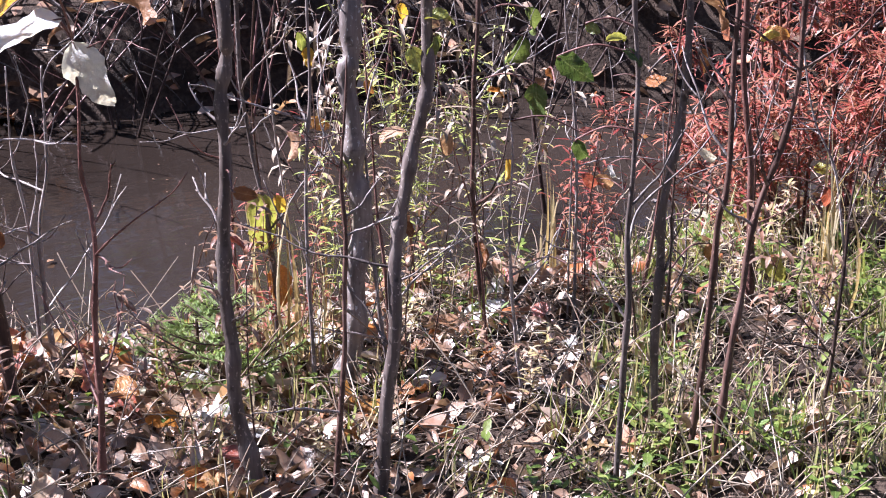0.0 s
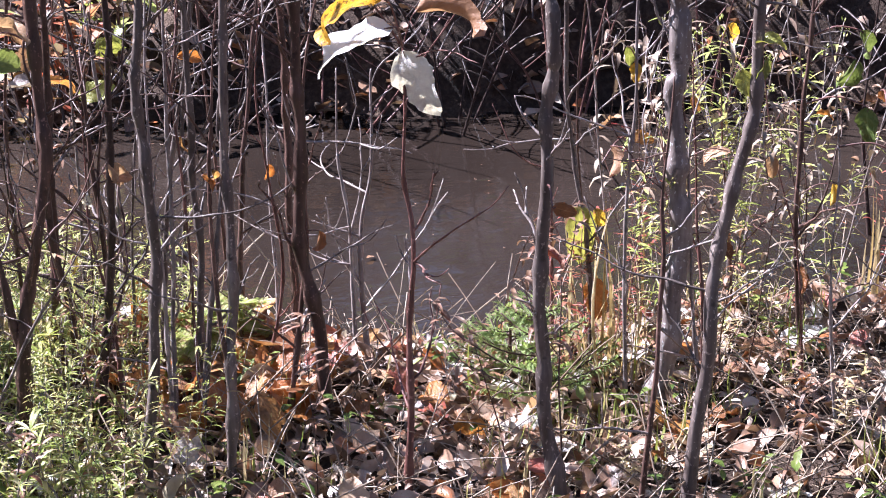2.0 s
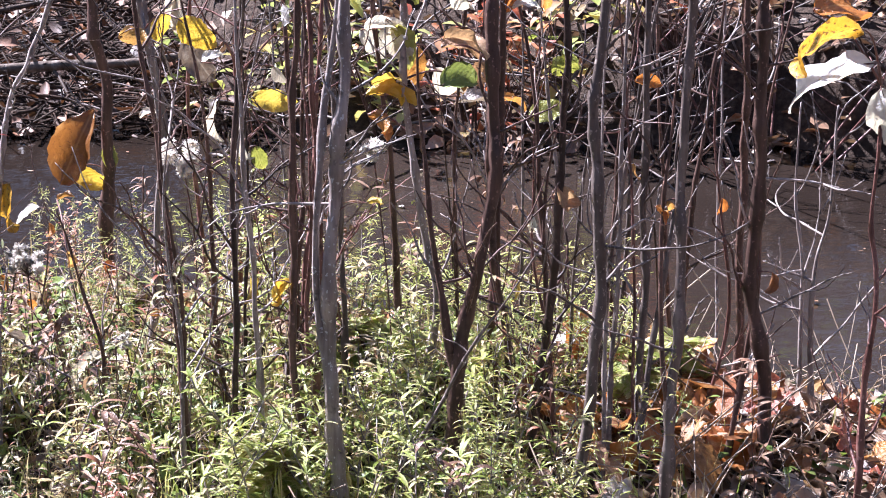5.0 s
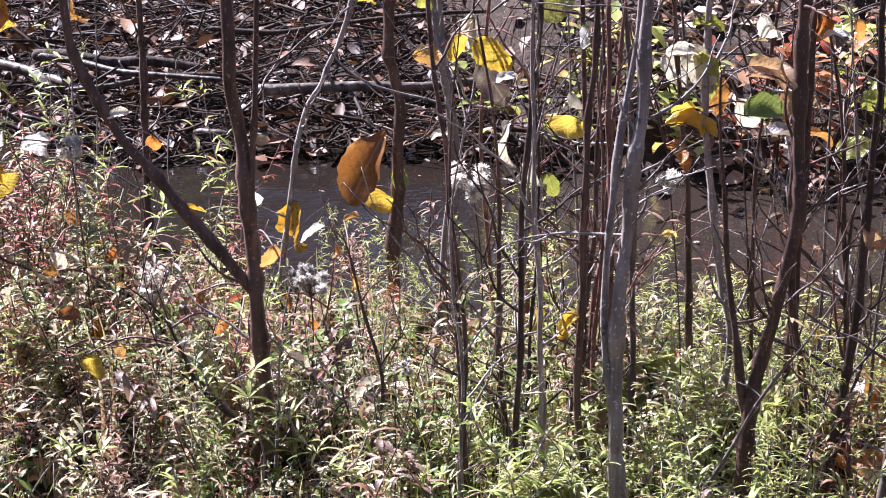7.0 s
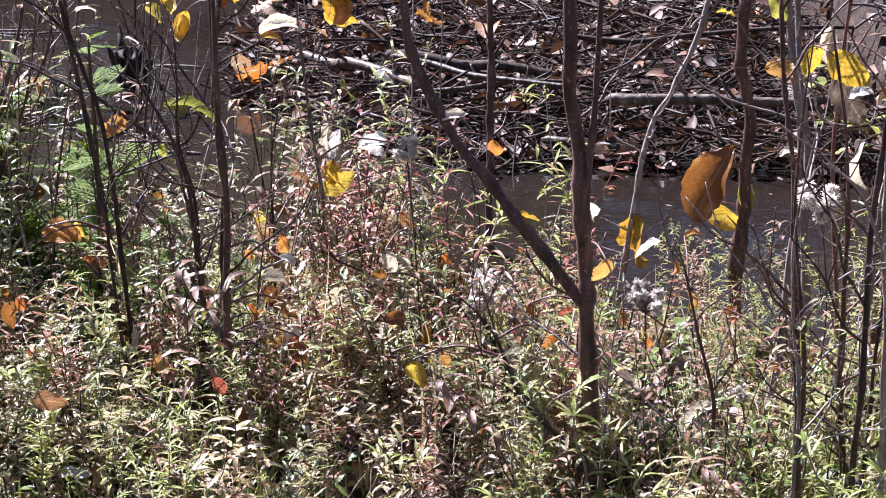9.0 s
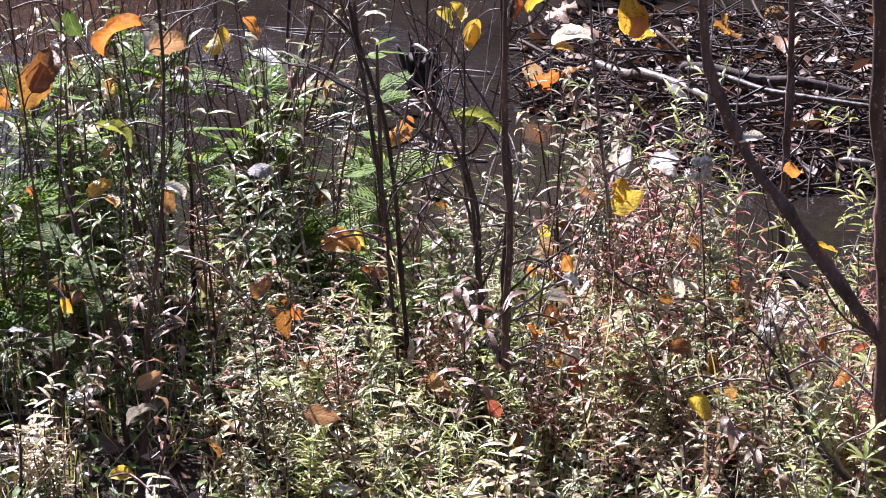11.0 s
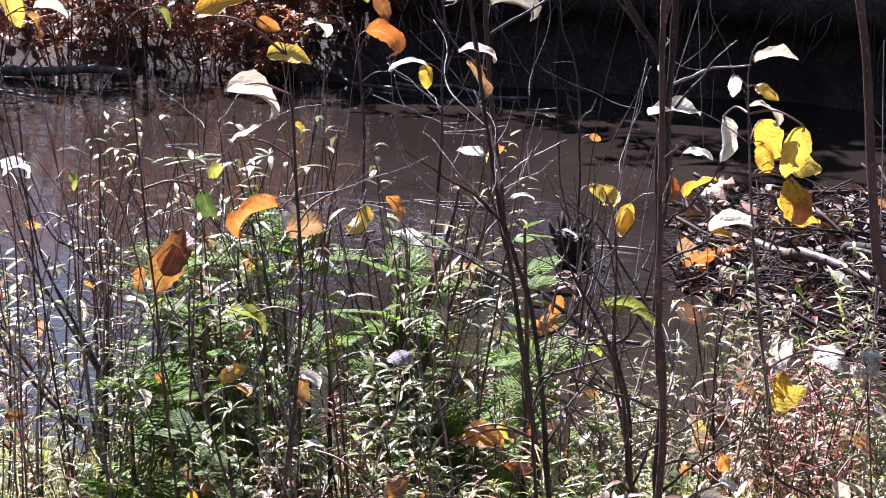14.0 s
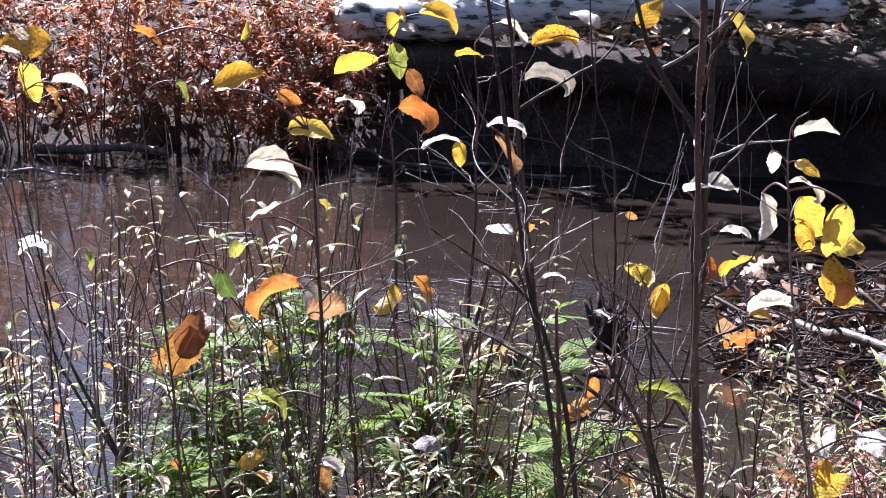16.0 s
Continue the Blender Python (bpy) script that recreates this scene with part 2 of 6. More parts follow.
def water_material():
    """Muddy still water: brown and opaque under a smooth, slightly rippled face."""
    n = Nodes("muddy_water")
    col = n.ramp(n.noise(0.9, 3, 0.5), [(0.35, (0.0135, 0.0095, 0.0076)), (0.65, (0.024, 0.0172, 0.0138))])
    n.link(col, n.bsdf.inputs["Base Color"])
    n.bsdf.inputs["Roughness"].default_value = 0.06
    n.bsdf.inputs["IOR"].default_value = 1.33
    n.bump(n.math("ADD", n.noise(5, 2, 0.4, (1, 2.2, 1)), n.math("MULTIPLY", n.noise(26, 2, 0.5, (1, 2, 1)), 0.16)), 0.17, 0.02)
    return n.mat


def plain_material(name, stops, scale, rough, stretch=None, bump=0.5, dist=0.004):
    n = Nodes(name)
    f = n.noise(scale, 4, 0.6, stretch)
    info = n.tree.nodes.new("ShaderNodeObjectInfo").outputs["Random"]
    col = n.ramp(n.math("ADD", f, n.math("MULTIPLY", n.math("SUBTRACT", info, 0.5), 0.35)), stops)
    n.link(col, n.bsdf.inputs["Base Color"])
    n.bsdf.inputs["Roughness"].default_value = rough
    n.bsdf.inputs["Specular IOR Level"].default_value = 0.3
    n.bump(f, bump, dist)
    return n.mat


SOIL, WATER = soil_material(), water_material()
STICK = plain_material("weathered_stick", [(0.2, (0.011, 0.0055, 0.0035)), (0.56, (0.026, 0.0135, 0.0085)), (0.76, (0.06, 0.036, 0.025)), (0.92, (0.36, 0.3, 0.25))], 30, 0.55, (1, 1, 0.15))
FLUFF = leaf_material("seed_fluff", [(0.84, 0.77, 0.68), (0.87, 0.82, 0.75)], spots=0.92, through=0.5, rough=0.8, tint=(1.0, 1.0, 1.0))
BIRCH = plain_material("birch_bark", [(0.36, (0.05, 0.04, 0.035)), (0.44, (0.5, 0.46, 0.42)), (0.7, (0.72, 0.69, 0.65))], 9, 0.5, (1, 1, 4))
WOODS = plain_material("mirrored_woods", [(0.3, (0.012, 0.018, 0.009)), (0.7, (0.045, 0.05, 0.025))], 2, 0.9)
WET = bark_material("wet_stick", (0.02, 0.011, 0.0075), (0.045, 0.026, 0.018), (0.095, 0.062, 0.044), 0.7, 0.15)
LOGBARK = bark_material("log_bark", (0.02, 0.013, 0.01), (0.05, 0.035, 0.028), (0.12, 0.09, 0.072), 0.8, 0.15)
BLEACHED = plain_material("bleached_wood", [(0.3, (0.04, 0.027, 0.019)), (0.52, (0.13, 0.095, 0.072)), (0.8, (0.42, 0.36, 0.31))], 34, 0.5, (1, 1, 0.5), 0.8, 0.008)
BERRY = plain_material("rose_hip", [(0.3, (0.25, 0.02, 0.02)), (0.7, (0.4, 0.04, 0.03))], 40, 0.3)
ROT = plain_material("rotten_stump", [(0.3, (0.012, 0.008, 0.006)), (0.7, (0.06, 0.04, 0.03))], 22, 0.8, None, 1.0, 0.01)


# ---- shapes ----
class Shape:
    """Collects vertices, faces and leaf coordinates for one mesh."""

    def __init__(self):
        self.v, self.f, self.uv = [], [], []

    def mesh(self, name, material, smooth=True):
        me = bpy.data.meshes.new(name)
        me.from_pydata(self.v, [], self.f)
        me.materials.append(material)
        if len(self.uv) == len(self.v) and self.uv:
            layer = me.uv_layers.new(name="UVMap")
            idx = np.empty(len(me.loops), np.int32)
            me.loops.foreach_get("vertex_index", idx)
            layer.data.foreach_set("uv", np.asarray(self.uv, np.float32)[idx].ravel())
        if smooth:
            me.polygons.foreach_set("use_smooth", np.ones(len(me.polygons), bool))
        me.update()
        return me

    def tube(self, pts, radii, sides=7, cap=True):
        pts = [Vector(p) for p in pts]
        side, base = None, len(self.v)
        for i, p in enumerate(pts):
            way = (pts[min(i + 1, len(pts) - 1)] - pts[max(i - 1, 0)]).normalized()
            if side is None:
                side = way.orthogonal().normalized()
            side = (side - way * side.dot(way)).normalized()
            up = way.cross(side)
            for k in range(sides):
                a = 2 * math.pi * k / sides
                q = p + (side * math.cos(a) + up * math.sin(a)) * radii[i]
                self.v.append(q[:])
                self.uv.append((i / len(pts), 0.25))
        for i in range(len(pts) - 1):
            for k in range(sides):
                a, b = base + i * sides + k, base + i * sides + (k + 1) % sides
                self.f.append((a, b, b + sides, a + sides))
        if cap:
            self.f.append(tuple(base + k for k in reversed(range(sides))))
            self.f.append(tuple(base + (len(pts) - 1) * sides + k for k in range(sides)))

    def leaf(self, pos, way, up, length, width, curl=0.3, fold=0.3, segs=4, shape=0.42, wave=0.0, rng=random, ragged=0.0):
        """A blade from pos along way; curl bends it down along its length, fold lifts its two halves."""
        way, up = Vector(way).normalized(), Vector(up)
        side = way.cross(up)
        if side.length < 1e-4:
            side = way.orthogonal()
        side.normalize()
        up = side.cross(way)
        p, base = Vector(pos), len(self.v)
        for i in range(segs + 1):
            s = i / segs
            w = width * 0.5 * max(0.04, (math.sin(math.pi * s ** (math.log(0.5) / math.log(shape))) ** 0.8))
            a = curl * s
            d = way * math.cos(a) - up * math.sin(a)
            n = up * math.cos(a) + way * math.sin(a)
            rip = wave * width * rng.uniform(-1, 1)
            wa, wb = w * (1 + ragged * rng.uniform(-1, 1)), w * (1 + ragged * rng.uniform(-1, 1))
            self.v += [(p + side * wa + n * (fold * w + rip))[:], p[:], (p - side * wb + n * (fold * w - rip))[:]]
            self.uv += [(s, 0.5 + 0.5 * w / (width * 0.5)), (s, 0.5), (s, 0.5 - 0.5 * w / (width * 0.5))]
            if i < segs:
                self.f += [(base + i * 3, base + i * 3 + 1, base + i * 3 + 4, base + i * 3 + 3), (base + i * 3 + 1, base + i * 3 + 2, base + i * 3 + 5, base + i * 3 + 4)]
            p = p + d * (length / segs)


def smooth_way(pts, step):
    """Points along a smooth curve through the given ones."""
    pts = [Vector(p) for p in pts]
    out = []
    for i in range(len(pts) - 1):
        a, b, c, d = pts[max(i - 1, 0)], pts[i], pts[i + 1], pts[min(i + 2, len(pts) - 1)]
        n = max(2, int((c - b).length / step))
        for k in range(n):
            t = k / n
            out.append(0.5 * ((2 * b) + (c - a) * t + (2 * a - 5 * b + 4 * c - d) * t * t + (3 * b - a - 3 * c + d) * t ** 3))
    out.append(pts[-1])
    return out


def part(name, shape, material, parent=None, label="", smooth=True):
    ob = new(name, shape if isinstance(shape, bpy.types.Mesh) else shape.mesh(name, material, smooth))
    ob.parent = parent
    return tagged(ob, label)


# ---- ground, water and banks ----
NEAR = [(-180, 90), (-85, 70), (-75, 19), (-60, 9.4), (-50, 6.9), (-40, 5.45), (-36, 5.12), (-32, 4.98), (-23, 4.53), (-17, 4.6), (-12, 4.78), (-5, 4.95), (2, 5.15), (9, 5.4), (17, 5.4), (26, 5.6), (34, 6.0), (45, 7.2), (60, 10.5), (75, 20), (85, 70), (180, 90)]
FAR = [(-180, 99), (-85, 82), (-75, 24), (-60, 12.0), (-50, 8.4), (-40, 6.65), (-30, 6.55), (-20, 6.45), (-9, 6.35), (-4, 6.6), (1, 8.6), (5, 9.9), (9, 10.2), (16, 10.55), (20, 10.6), (23, 11.0), (30, 11.3), (45, 13.5), (60, 19), (75, 36), (85, 82), (180, 99)]
LEVEL = -0.15


def along(table, yaw):
    return float(np.interp(yaw, [a for a, _ in table], [b for _, b in table]))


def bearing(x, y):
    return math.degrees(math.atan2(-x, y))


def ground_z(x, y):
    """Height of the ground: the near bank, the stream bed, the far bank rising behind it."""
    r, yaw = math.hypot(x, y), bearing(x, y)
    rough = 0.03 * noise.noise((x * 2.2, y * 2.2, 0)) + 0.015 * noise.noise((x * 7, y * 7, 3))
    near = along(NEAR, yaw) + 0.09 * noise.noise((x * 1.7, y * 1.7, 7))
    far = along(FAR, yaw) + 0.12 * noise.noise((x * 1.5, y * 1.5, 9))
    if r < near:
        s = min(1.0, (near - r) / 0.35)
        return LEVEL + (0 - LEVEL) * (s * s * (3 - 2 * s)) + rough * (0.3 + s * 0.7)
    if r < far:
        s = min(1.0, min(r - near, far - r) / 0.5)
        return LEVEL - 0.3 * s
    s = r - far
    rise = (0.5 if yaw > 0 else 0.3) * min(1.0, s / 0.12) + 0.12 * min(s, 6.0) if 6 < yaw < 19.5 or yaw < -14 else 0.18 * min(1.0, s / 0.5) + 0.22 * min(s, 6.0)
    return LEVEL + rise + rough * 2


def build_ground():
    yaws = [-180 + 6 * k for k in range(21)] + [-54 + 0.5 * k for k in range(0, 197)] + [48 + 6 * k for k in range(0, 22)]
    yaws = sorted(set(round(a, 2) for a in yaws))
    rads = [0.02] + [0.4 * k for k in range(1, 7)] + [2.6 + 0.055 * k for k in range(0, 175)] + [12.5 * 1.18 ** k for k in range(0, 22)]
    s = Shape()
    n = len(rads)
    for a in yaws[:-1]:
        for r in rads:
            x, y = -r * math.sin(radians(a)), r * math.cos(radians(a))
            s.v.append((x, y, ground_z(x, y)))
    m = len(yaws) - 1
    for i in range(m):
        for k in range(n - 1):
            a, b = i * n + k, ((i + 1) % m) * n + k
            s.f.append((a, a + 1, b + 1, b))
    ob = part("ground", s, SOIL)
    return tagged(ob, "dark damp soil of two stream banks and the bed between", "ground", kind="structure")


def build_water():
    s = Shape()
    n = 96
    s.v.append((0, 0, LEVEL))
    for r in (3, 100):
        for k in range(n):
            s.v.append((r * math.cos(2 * math.pi * k / n), r * math.sin(2 * math.pi * k / n), LEVEL))
    for k in range(n):
        a, b = 1 + k, 1 + (k + 1) % n
        s.f.append((a, a + n, b + n, b))
    ob = part("water", s, WATER, smooth=False)
    return tagged(ob, "muddy brown still water of a beaver stream", "water", kind="structure")


build_ground()
build_water()


def build_mirrored_woods():
    """A ring of dark trees far behind the banks, added out of view for the water to mirror."""
    rng = random.Random(5)
    s = Shape()
    for k in range(420):
        a = rng.uniform(-math.pi, math.pi)
        r = rng.uniform(24, 40)
        x, y, h = -r * math.sin(a), r * math.cos(a), rng.uniform(11, 16) * r / 28
        if along(NEAR, bearing(x, y)) - 1 < r < along(FAR, bearing(x, y)) + 1:
            continue
        z0 = ground_z(x, y) - 0.3
        s.tube([(x, y, z0), (x, y, z0 + h)], [0.18, 0.03], 5, False)
        tiers = 9
        for i in range(tiers):
            zz, w = z0 + h * (0.08 + 0.9 * i / tiers), 2.6 * (1 - i / tiers) + 0.2
            for j in range(7):
                b = rng.uniform(0, 2 * math.pi)
                d = Vector((math.cos(b), math.sin(b), rng.uniform(-0.35, 0.2)))
                s.leaf((x, y, zz + rng.uniform(-0.3, 0.3)), d, (0, 0, 1), w * rng.uniform(0.7, 1.2), w * 0.75, 0.5, -0.3, 2)
    s.uv = []
    ob = part("backdrop", s, WOODS)
    return tagged(ob, "dark conifer ring added out of view for the water to mirror", "woods", kind="structure")


build_mirrored_woods()
# ---- saplings ----
STEMS = []          # (thing, points along its stem)
BARK_WORDS = {"grey": "grey-barked", "pale": "pale grey-barked", "brown": "brown-barked", "dark": "thin dark-barked", "red": "reddish-barked"}
rng_s = random.Random(11)


def stem_shape(pts, r0, r1, sides=8):
    """A stem with swollen nodes and a slight crookedness."""
    s, rng = Shape(), rng_s
    way = smooth_way(pts, 0.016)
    ph, total = rng.uniform(0, 50), len(way)
    nodes = sorted(rng.uniform(0, 1) for _ in range(max(3, total // 6)))
    rad, out = [], []
    for i, p in enumerate(way):
        t = i / max(1, total - 1)
        r = r0 + (r1 - r0) * t ** 0.85
        swell = max((1 - min(1, abs(t - q) * total / 1.6)) for q in nodes)
        rad.append(r * (0.94 + 0.42 * swell + 0.14 * noise.noise((ph, t * 30, 0))))
        k = r0 * 0.9 * min(1, i / 6)
        out.append(p + Vector((noise.noise((ph, i * 0.11, 1)), noise.noise((ph, i * 0.11, 5)), 0)) * k)
    s.tube(out, rad, sides)
    return s, out, rad


def twig_shape(start, way, length, r, rng):
    """A thin side twig that bends upwards, with buds and now and then a fork."""
    s = Shape()
    pts, d, p = [Vector(start)], Vector(way).normalized(), Vector(start)
    n = 7
    for i in range(n):
        d = (d + Vector((rng.uniform(-0.36, 0.36), rng.uniform(-0.3, 0.3), rng.uniform(-0.18, 0.28)))).normalized()
        p = p + d * length / n
        pts.append(p.copy())
    fine = smooth_way(pts, length / 22)
    s.tube(fine, [r * (1.25 - 0.85 * i / len(fine)) * (1.35 if i % 5 == 4 else 1.0) for i in range(len(fine))], 5)
    if rng.random() < 0.7 and length > 0.1:
        q = fine[len(fine) // 2]
        e = (d + Vector((rng.uniform(-0.9, 0.9), rng.uniform(-0.5, 0.5), 0.2))).normalized()
        w = smooth_way([q, q + e * length * 0.22, q + (e + Vector((0, 0, 0.35))) * length * 0.4], length / 14)
        s.tube(w, [r * (0.8 - 0.4 * i / len(w)) for i in range(len(w))], 5)
    for i in range(3, len(fine), 4):
        e = (d + Vector((rng.uniform(-1, 1), rng.uniform(-1, 1), 0.4))).normalized()
        s.tube([fine[i], fine[i] + e * r * 3.2], [r * 0.9, r * 0.25], 4)
    return s, pts


def add_twigs(ob, kind, way, rad, count, low=0.2, long=0.3):
    rng = rng_s
    for _ in range(count):
        i = int(len(way) * rng.uniform(low, 0.97))
        a = rng.uniform(0, 2 * math.pi)
        out = Vector((math.cos(a), math.sin(a) * 0.7, rng.uniform(0.0, 1.4)))
        s, _ = twig_shape(way[i], out, rng.uniform(0.25, 1.0) * long, min(rad[i] * 0.5, 0.0022), rng)
        part("twig", s, BARK[kind if rng.random() < 0.72 else "pale"], ob)


def sapling(kind, r, grows, *pts):
    pts = [Vector(p) for p in pts]
    pts[0].z = ground_z(pts[0].x, pts[0].y) - 0.04
    if pts[0].x > 1.9:
        r *= 0.8
    if grows:
        v = (pts[-1] - pts[-2]).normalized()
        v = (v + Vector((0, 0, 0.8))).normalized()
        pts.append(pts[-1] + v * (0.35 + r * 22))
    s, way, rad = stem_shape(pts, r * 1.06, r * (0.55 if grows else 0.22))
    ob = part("sapling", s, BARK[kind])
    tagged(ob, f"{BARK_WORDS[kind]} leafless sapling on the stream bank", "sapling", "saplings on the bank")
    STEMS.append((ob, way, kind))
    add_twigs(ob, kind, way, rad, 4 + int(len(way) / 17) if r > 0.004 else 3 if r > 0.003 else 1)
    return ob


def limb(kind, r, grows, *pts):
    """A limb that grows from the nearest sapling."""
    pts = [Vector(p) for p in pts]
    ob, way, _ = min(STEMS, key=lambda t: min((w - pts[0]).length for w in t[1]))
    pts[0] = min(way, key=lambda w: (w - pts[0]).length).copy()
    if grows:
        pts.append(pts[-1] + ((pts[-1] - pts[-2]).normalized() + Vector((0, 0, 0.6))).normalized() * 0.4)
    s, line, rad = stem_shape(pts, r, r * (0.5 if grows else 0.22))
    child = part("limb", s, BARK[kind], ob)
    STEMS.append((ob, line, kind))
    add_twigs(ob, kind, line, rad, 2 + int(len(line) / 25))
    return child


rng_l = random.Random(23)


def broad_leaf(rng, ease):
    """A withered broad leaf one metre long: pointed, cupped, twisted, its tip curled under and its edge waved."""
    s = Shape()
    segs, half = 14, 3
    width, cup, twist = rng.uniform(0.46, 0.66) + 0.04 * (1 - ease), rng.uniform(-0.2, 1.15) * ease, rng.uniform(-0.9, 0.9) * ease
    curl, tip, bow = rng.uniform(0.3, 1.7) * ease, rng.uniform(-0.4, 2.0) * ease, rng.uniform(-0.35, 0.35)
    wave, beat, phase = rng.uniform(0.04, 0.16), rng.uniform(7, 15), rng.uniform(0, 6)
    p = Vector((0, 0, 0))
    for i in range(segs + 1):
        t = i / segs
        a = curl * t + tip * max(0.0, t - 0.55) ** 2 * 5
        d = Vector((math.sin(bow * t), math.cos(a), -math.sin(a))).normalized()
        n = Vector((0, math.sin(a), math.cos(a)))
        side = d.cross(n).normalized()
        n = side.cross(d)
        c, sn = math.cos(twist * t), math.sin(twist * t)
        side, n = side * c + n * sn, n * c - side * sn
        w = width * 0.5 * max(0.02, 2.62 * t ** 0.6 * (1 - t) ** 0.78 * (1 - 0.12 * t)) * (1.0 + (0.035 if i % 2 else -0.035))
        for j in range(-half, half + 1):
            u = j / half
            lift = w * abs(u) * math.sin(cup * abs(u)) + wave * w * u * u * math.sin(beat * t + phase + (1.7 if j < 0 else 0))
            lift += 0.07 * noise.noise((u * 1.6, t * 4.5, phase * 3)) * (0.4 + abs(u))
            s.v.append((p + side * w * u * (1 + 0.16 * noise.noise((u, t * 9, phase))) * math.cos(cup * abs(u)) + n * lift)[:])
            s.uv.append((t, 0.5 + 0.5 * u * w / (width * 0.5)))
        p = p + d / segs
    m = 2 * half + 1
    for i in range(segs):
        for j in range(m - 1):
            k = i * m + j
            s.f.append((k, k + 1, k + m + 1, k + m))
    return s


LEAF_FORMS = [broad_leaf(rng_l, 0.5 if k < 10 else 1.0) for k in range(30)]     # the first ten lie open
LEAF_MIDDLE = [sum((Vector(v) for v in s.v), Vector()) / len(s.v) for s in LEAF_FORMS]
LEAF_MESHES = {}


def leaf_mesh(kind, n):
    if (kind, n) not in LEAF_MESHES:
        LEAF_MESHES[kind, n] = LEAF_FORMS[n].mesh("leaf", LEAF[kind])
    return LEAF_MESHES[kind, n]


LEAF_WORDS = {"white": "withered leaf coloured white as if in sun glare", "pale": "greyish withered leaf", "yellow": "yellow autumn leaf", "spotted": "yellow leaf with dark blotches",
              "orange": "orange autumn leaf", "amber": "amber-brown dry leaf", "tan": "tan curled dry leaf", "brown": "brown dry leaf", "olive": "yellow-green leaf", "green": "green leaf", "red": "red autumn leaf"}


def hang_leaf(kind, x, y, z, length, angle, facing):
    """A leaf whose middle is at x, y, z, on a stalk from the nearest stem (or a thin shoot of its own)."""
    rng = rng_l
    length *= 1.2 if kind in ("white", "amber") and facing > 0.6 else 1.04
    mid = Vector((x, y, z))
    right = Vector((y, -x, 0)).normalized()
    back = Vector((-x, -y, 0)).normalized()
    a = radians(angle)
    way = (right * math.cos(a) + Vector((0, 0, 1)) * math.sin(a) + back * rng.uniform(-0.25, 0.25)).normalized()
    nrm = (back + Vector((0, 0, 0.35))).normalized()
    if kind in ("white", "pale"):
        nrm = nrm * 0.9 + Vector((math.sin(SUN_AZ), math.cos(SUN_AZ), 0.9)) * (0.95 if facing < 0.65 else 0.75)
    nrm = (nrm - way * nrm.dot(way)).normalized()
    turn = math.acos(min(0.98, max(0.15, facing / 0.72 if facing < 0.7 else 0.97))) * rng.choice((1, 1, -1)) * (0.15 if kind in ("white", "pale") else 0.65 if facing > 0.42 else 1.0)
    side = way.cross(nrm)
    nrm = nrm * math.cos(turn) + side * math.sin(turn)
    if nrm.z < -0.1:
        nrm = -nrm
    rot = Matrix((way.cross(nrm), way, nrm)).transposed().to_4x4()
    form = rng.randrange(10) if facing >= 0.6 else rng.randrange(8, len(LEAF_FORMS))
    foot = mid - (rot @ LEAF_MIDDLE[form]) * length
    best = min(((w - foot).length + (0.1 if w.z > foot.z + 0.02 else 0), k, w) for k, (o, line, _) in enumerate(STEMS) for w in line[::3])
    if best[0] > 0.17:
        gx, gy = x + rng.uniform(-0.06, 0.06), y + rng.uniform(-0.05, 0.05)
        sapling(rng.choice(("dark", "brown")), rng.uniform(0.0026, 0.0036), False, (gx, gy, 0), ((gx + foot.x) / 2 + rng.uniform(-0.02, 0.02), (gy + foot.y) / 2, z * 0.5), tuple(foot))
        ob, start, bark = STEMS[-1][0], None, "dark"
    else:
        ob, start, bark = STEMS[best[1]][0], best[2], STEMS[best[1]][2]
    leaf = part("leaf", leaf_mesh(kind, form), None, ob, LEAF_WORDS[kind])
    leaf.matrix_basis = Matrix.Translation(foot) @ rot @ Matrix.Diagonal((length, length, length, 1))
    s = Shape()
    if start is None:
        start = foot - way * 0.02
    bend = (start + foot) / 2 + Vector((0, 0, 0.15 * (start - foot).length))
    line = smooth_way([start, bend, foot, foot + way * length * 0.1], 0.008)
    thick = 0.0011 if (start - foot).length < 0.08 else 0.0019
    s.tube(line, [thick * (1.2 - 0.5 * i / len(line)) for i in range(len(line))], 5)
    leaf.parent = part("leaf_stalk", s, BARK["red"], ob)


# saplings: bark, radius, then the way of the stem from its foot
sapling("grey", 0.0139, True, (1.47, 3.23, 0.00), (1.44, 3.25, 0.26), (1.44, 3.25, 0.60), (1.44, 3.25, 0.78), (1.44, 3.25, 0.89))
sapling("pale", 0.0206, True, (1.81, 3.54, -0.00), (1.83, 3.53, 0.35), (1.82, 3.53, 0.62), (1.82, 3.53, 0.78))
sapling("grey", 0.0138, True, (1.64, 3.12, 0.00), (1.67, 3.10, 0.29), (1.68, 3.10, 0.48), (1.71, 3.08, 0.64), (1.72, 3.07, 0.89))
sapling("red", 0.0085, False, (1.24, 3.37, 0.00), (1.25, 3.37, 0.45), (1.24, 3.38, 0.62), (1.24, 3.38, 0.83))
sapling("brown", 0.0139, True, (1.22, 3.72, 0.00), (1.19, 3.73, 0.21), (1.17, 3.74, 0.41), (1.17, 3.74, 0.55), (1.16, 3.74, 0.81))
sapling("pale", 0.0062, False, (1.35, 3.97, 0.00), (1.34, 3.97, 0.30), (1.32, 3.98, 0.47), (1.32, 3.98, 0.62))
sapling("pale", 0.0079, False, (1.37, 3.95, 0.00), (1.36, 3.96, 0.28), (1.38, 3.95, 0.42), (1.38, 3.95, 0.62))
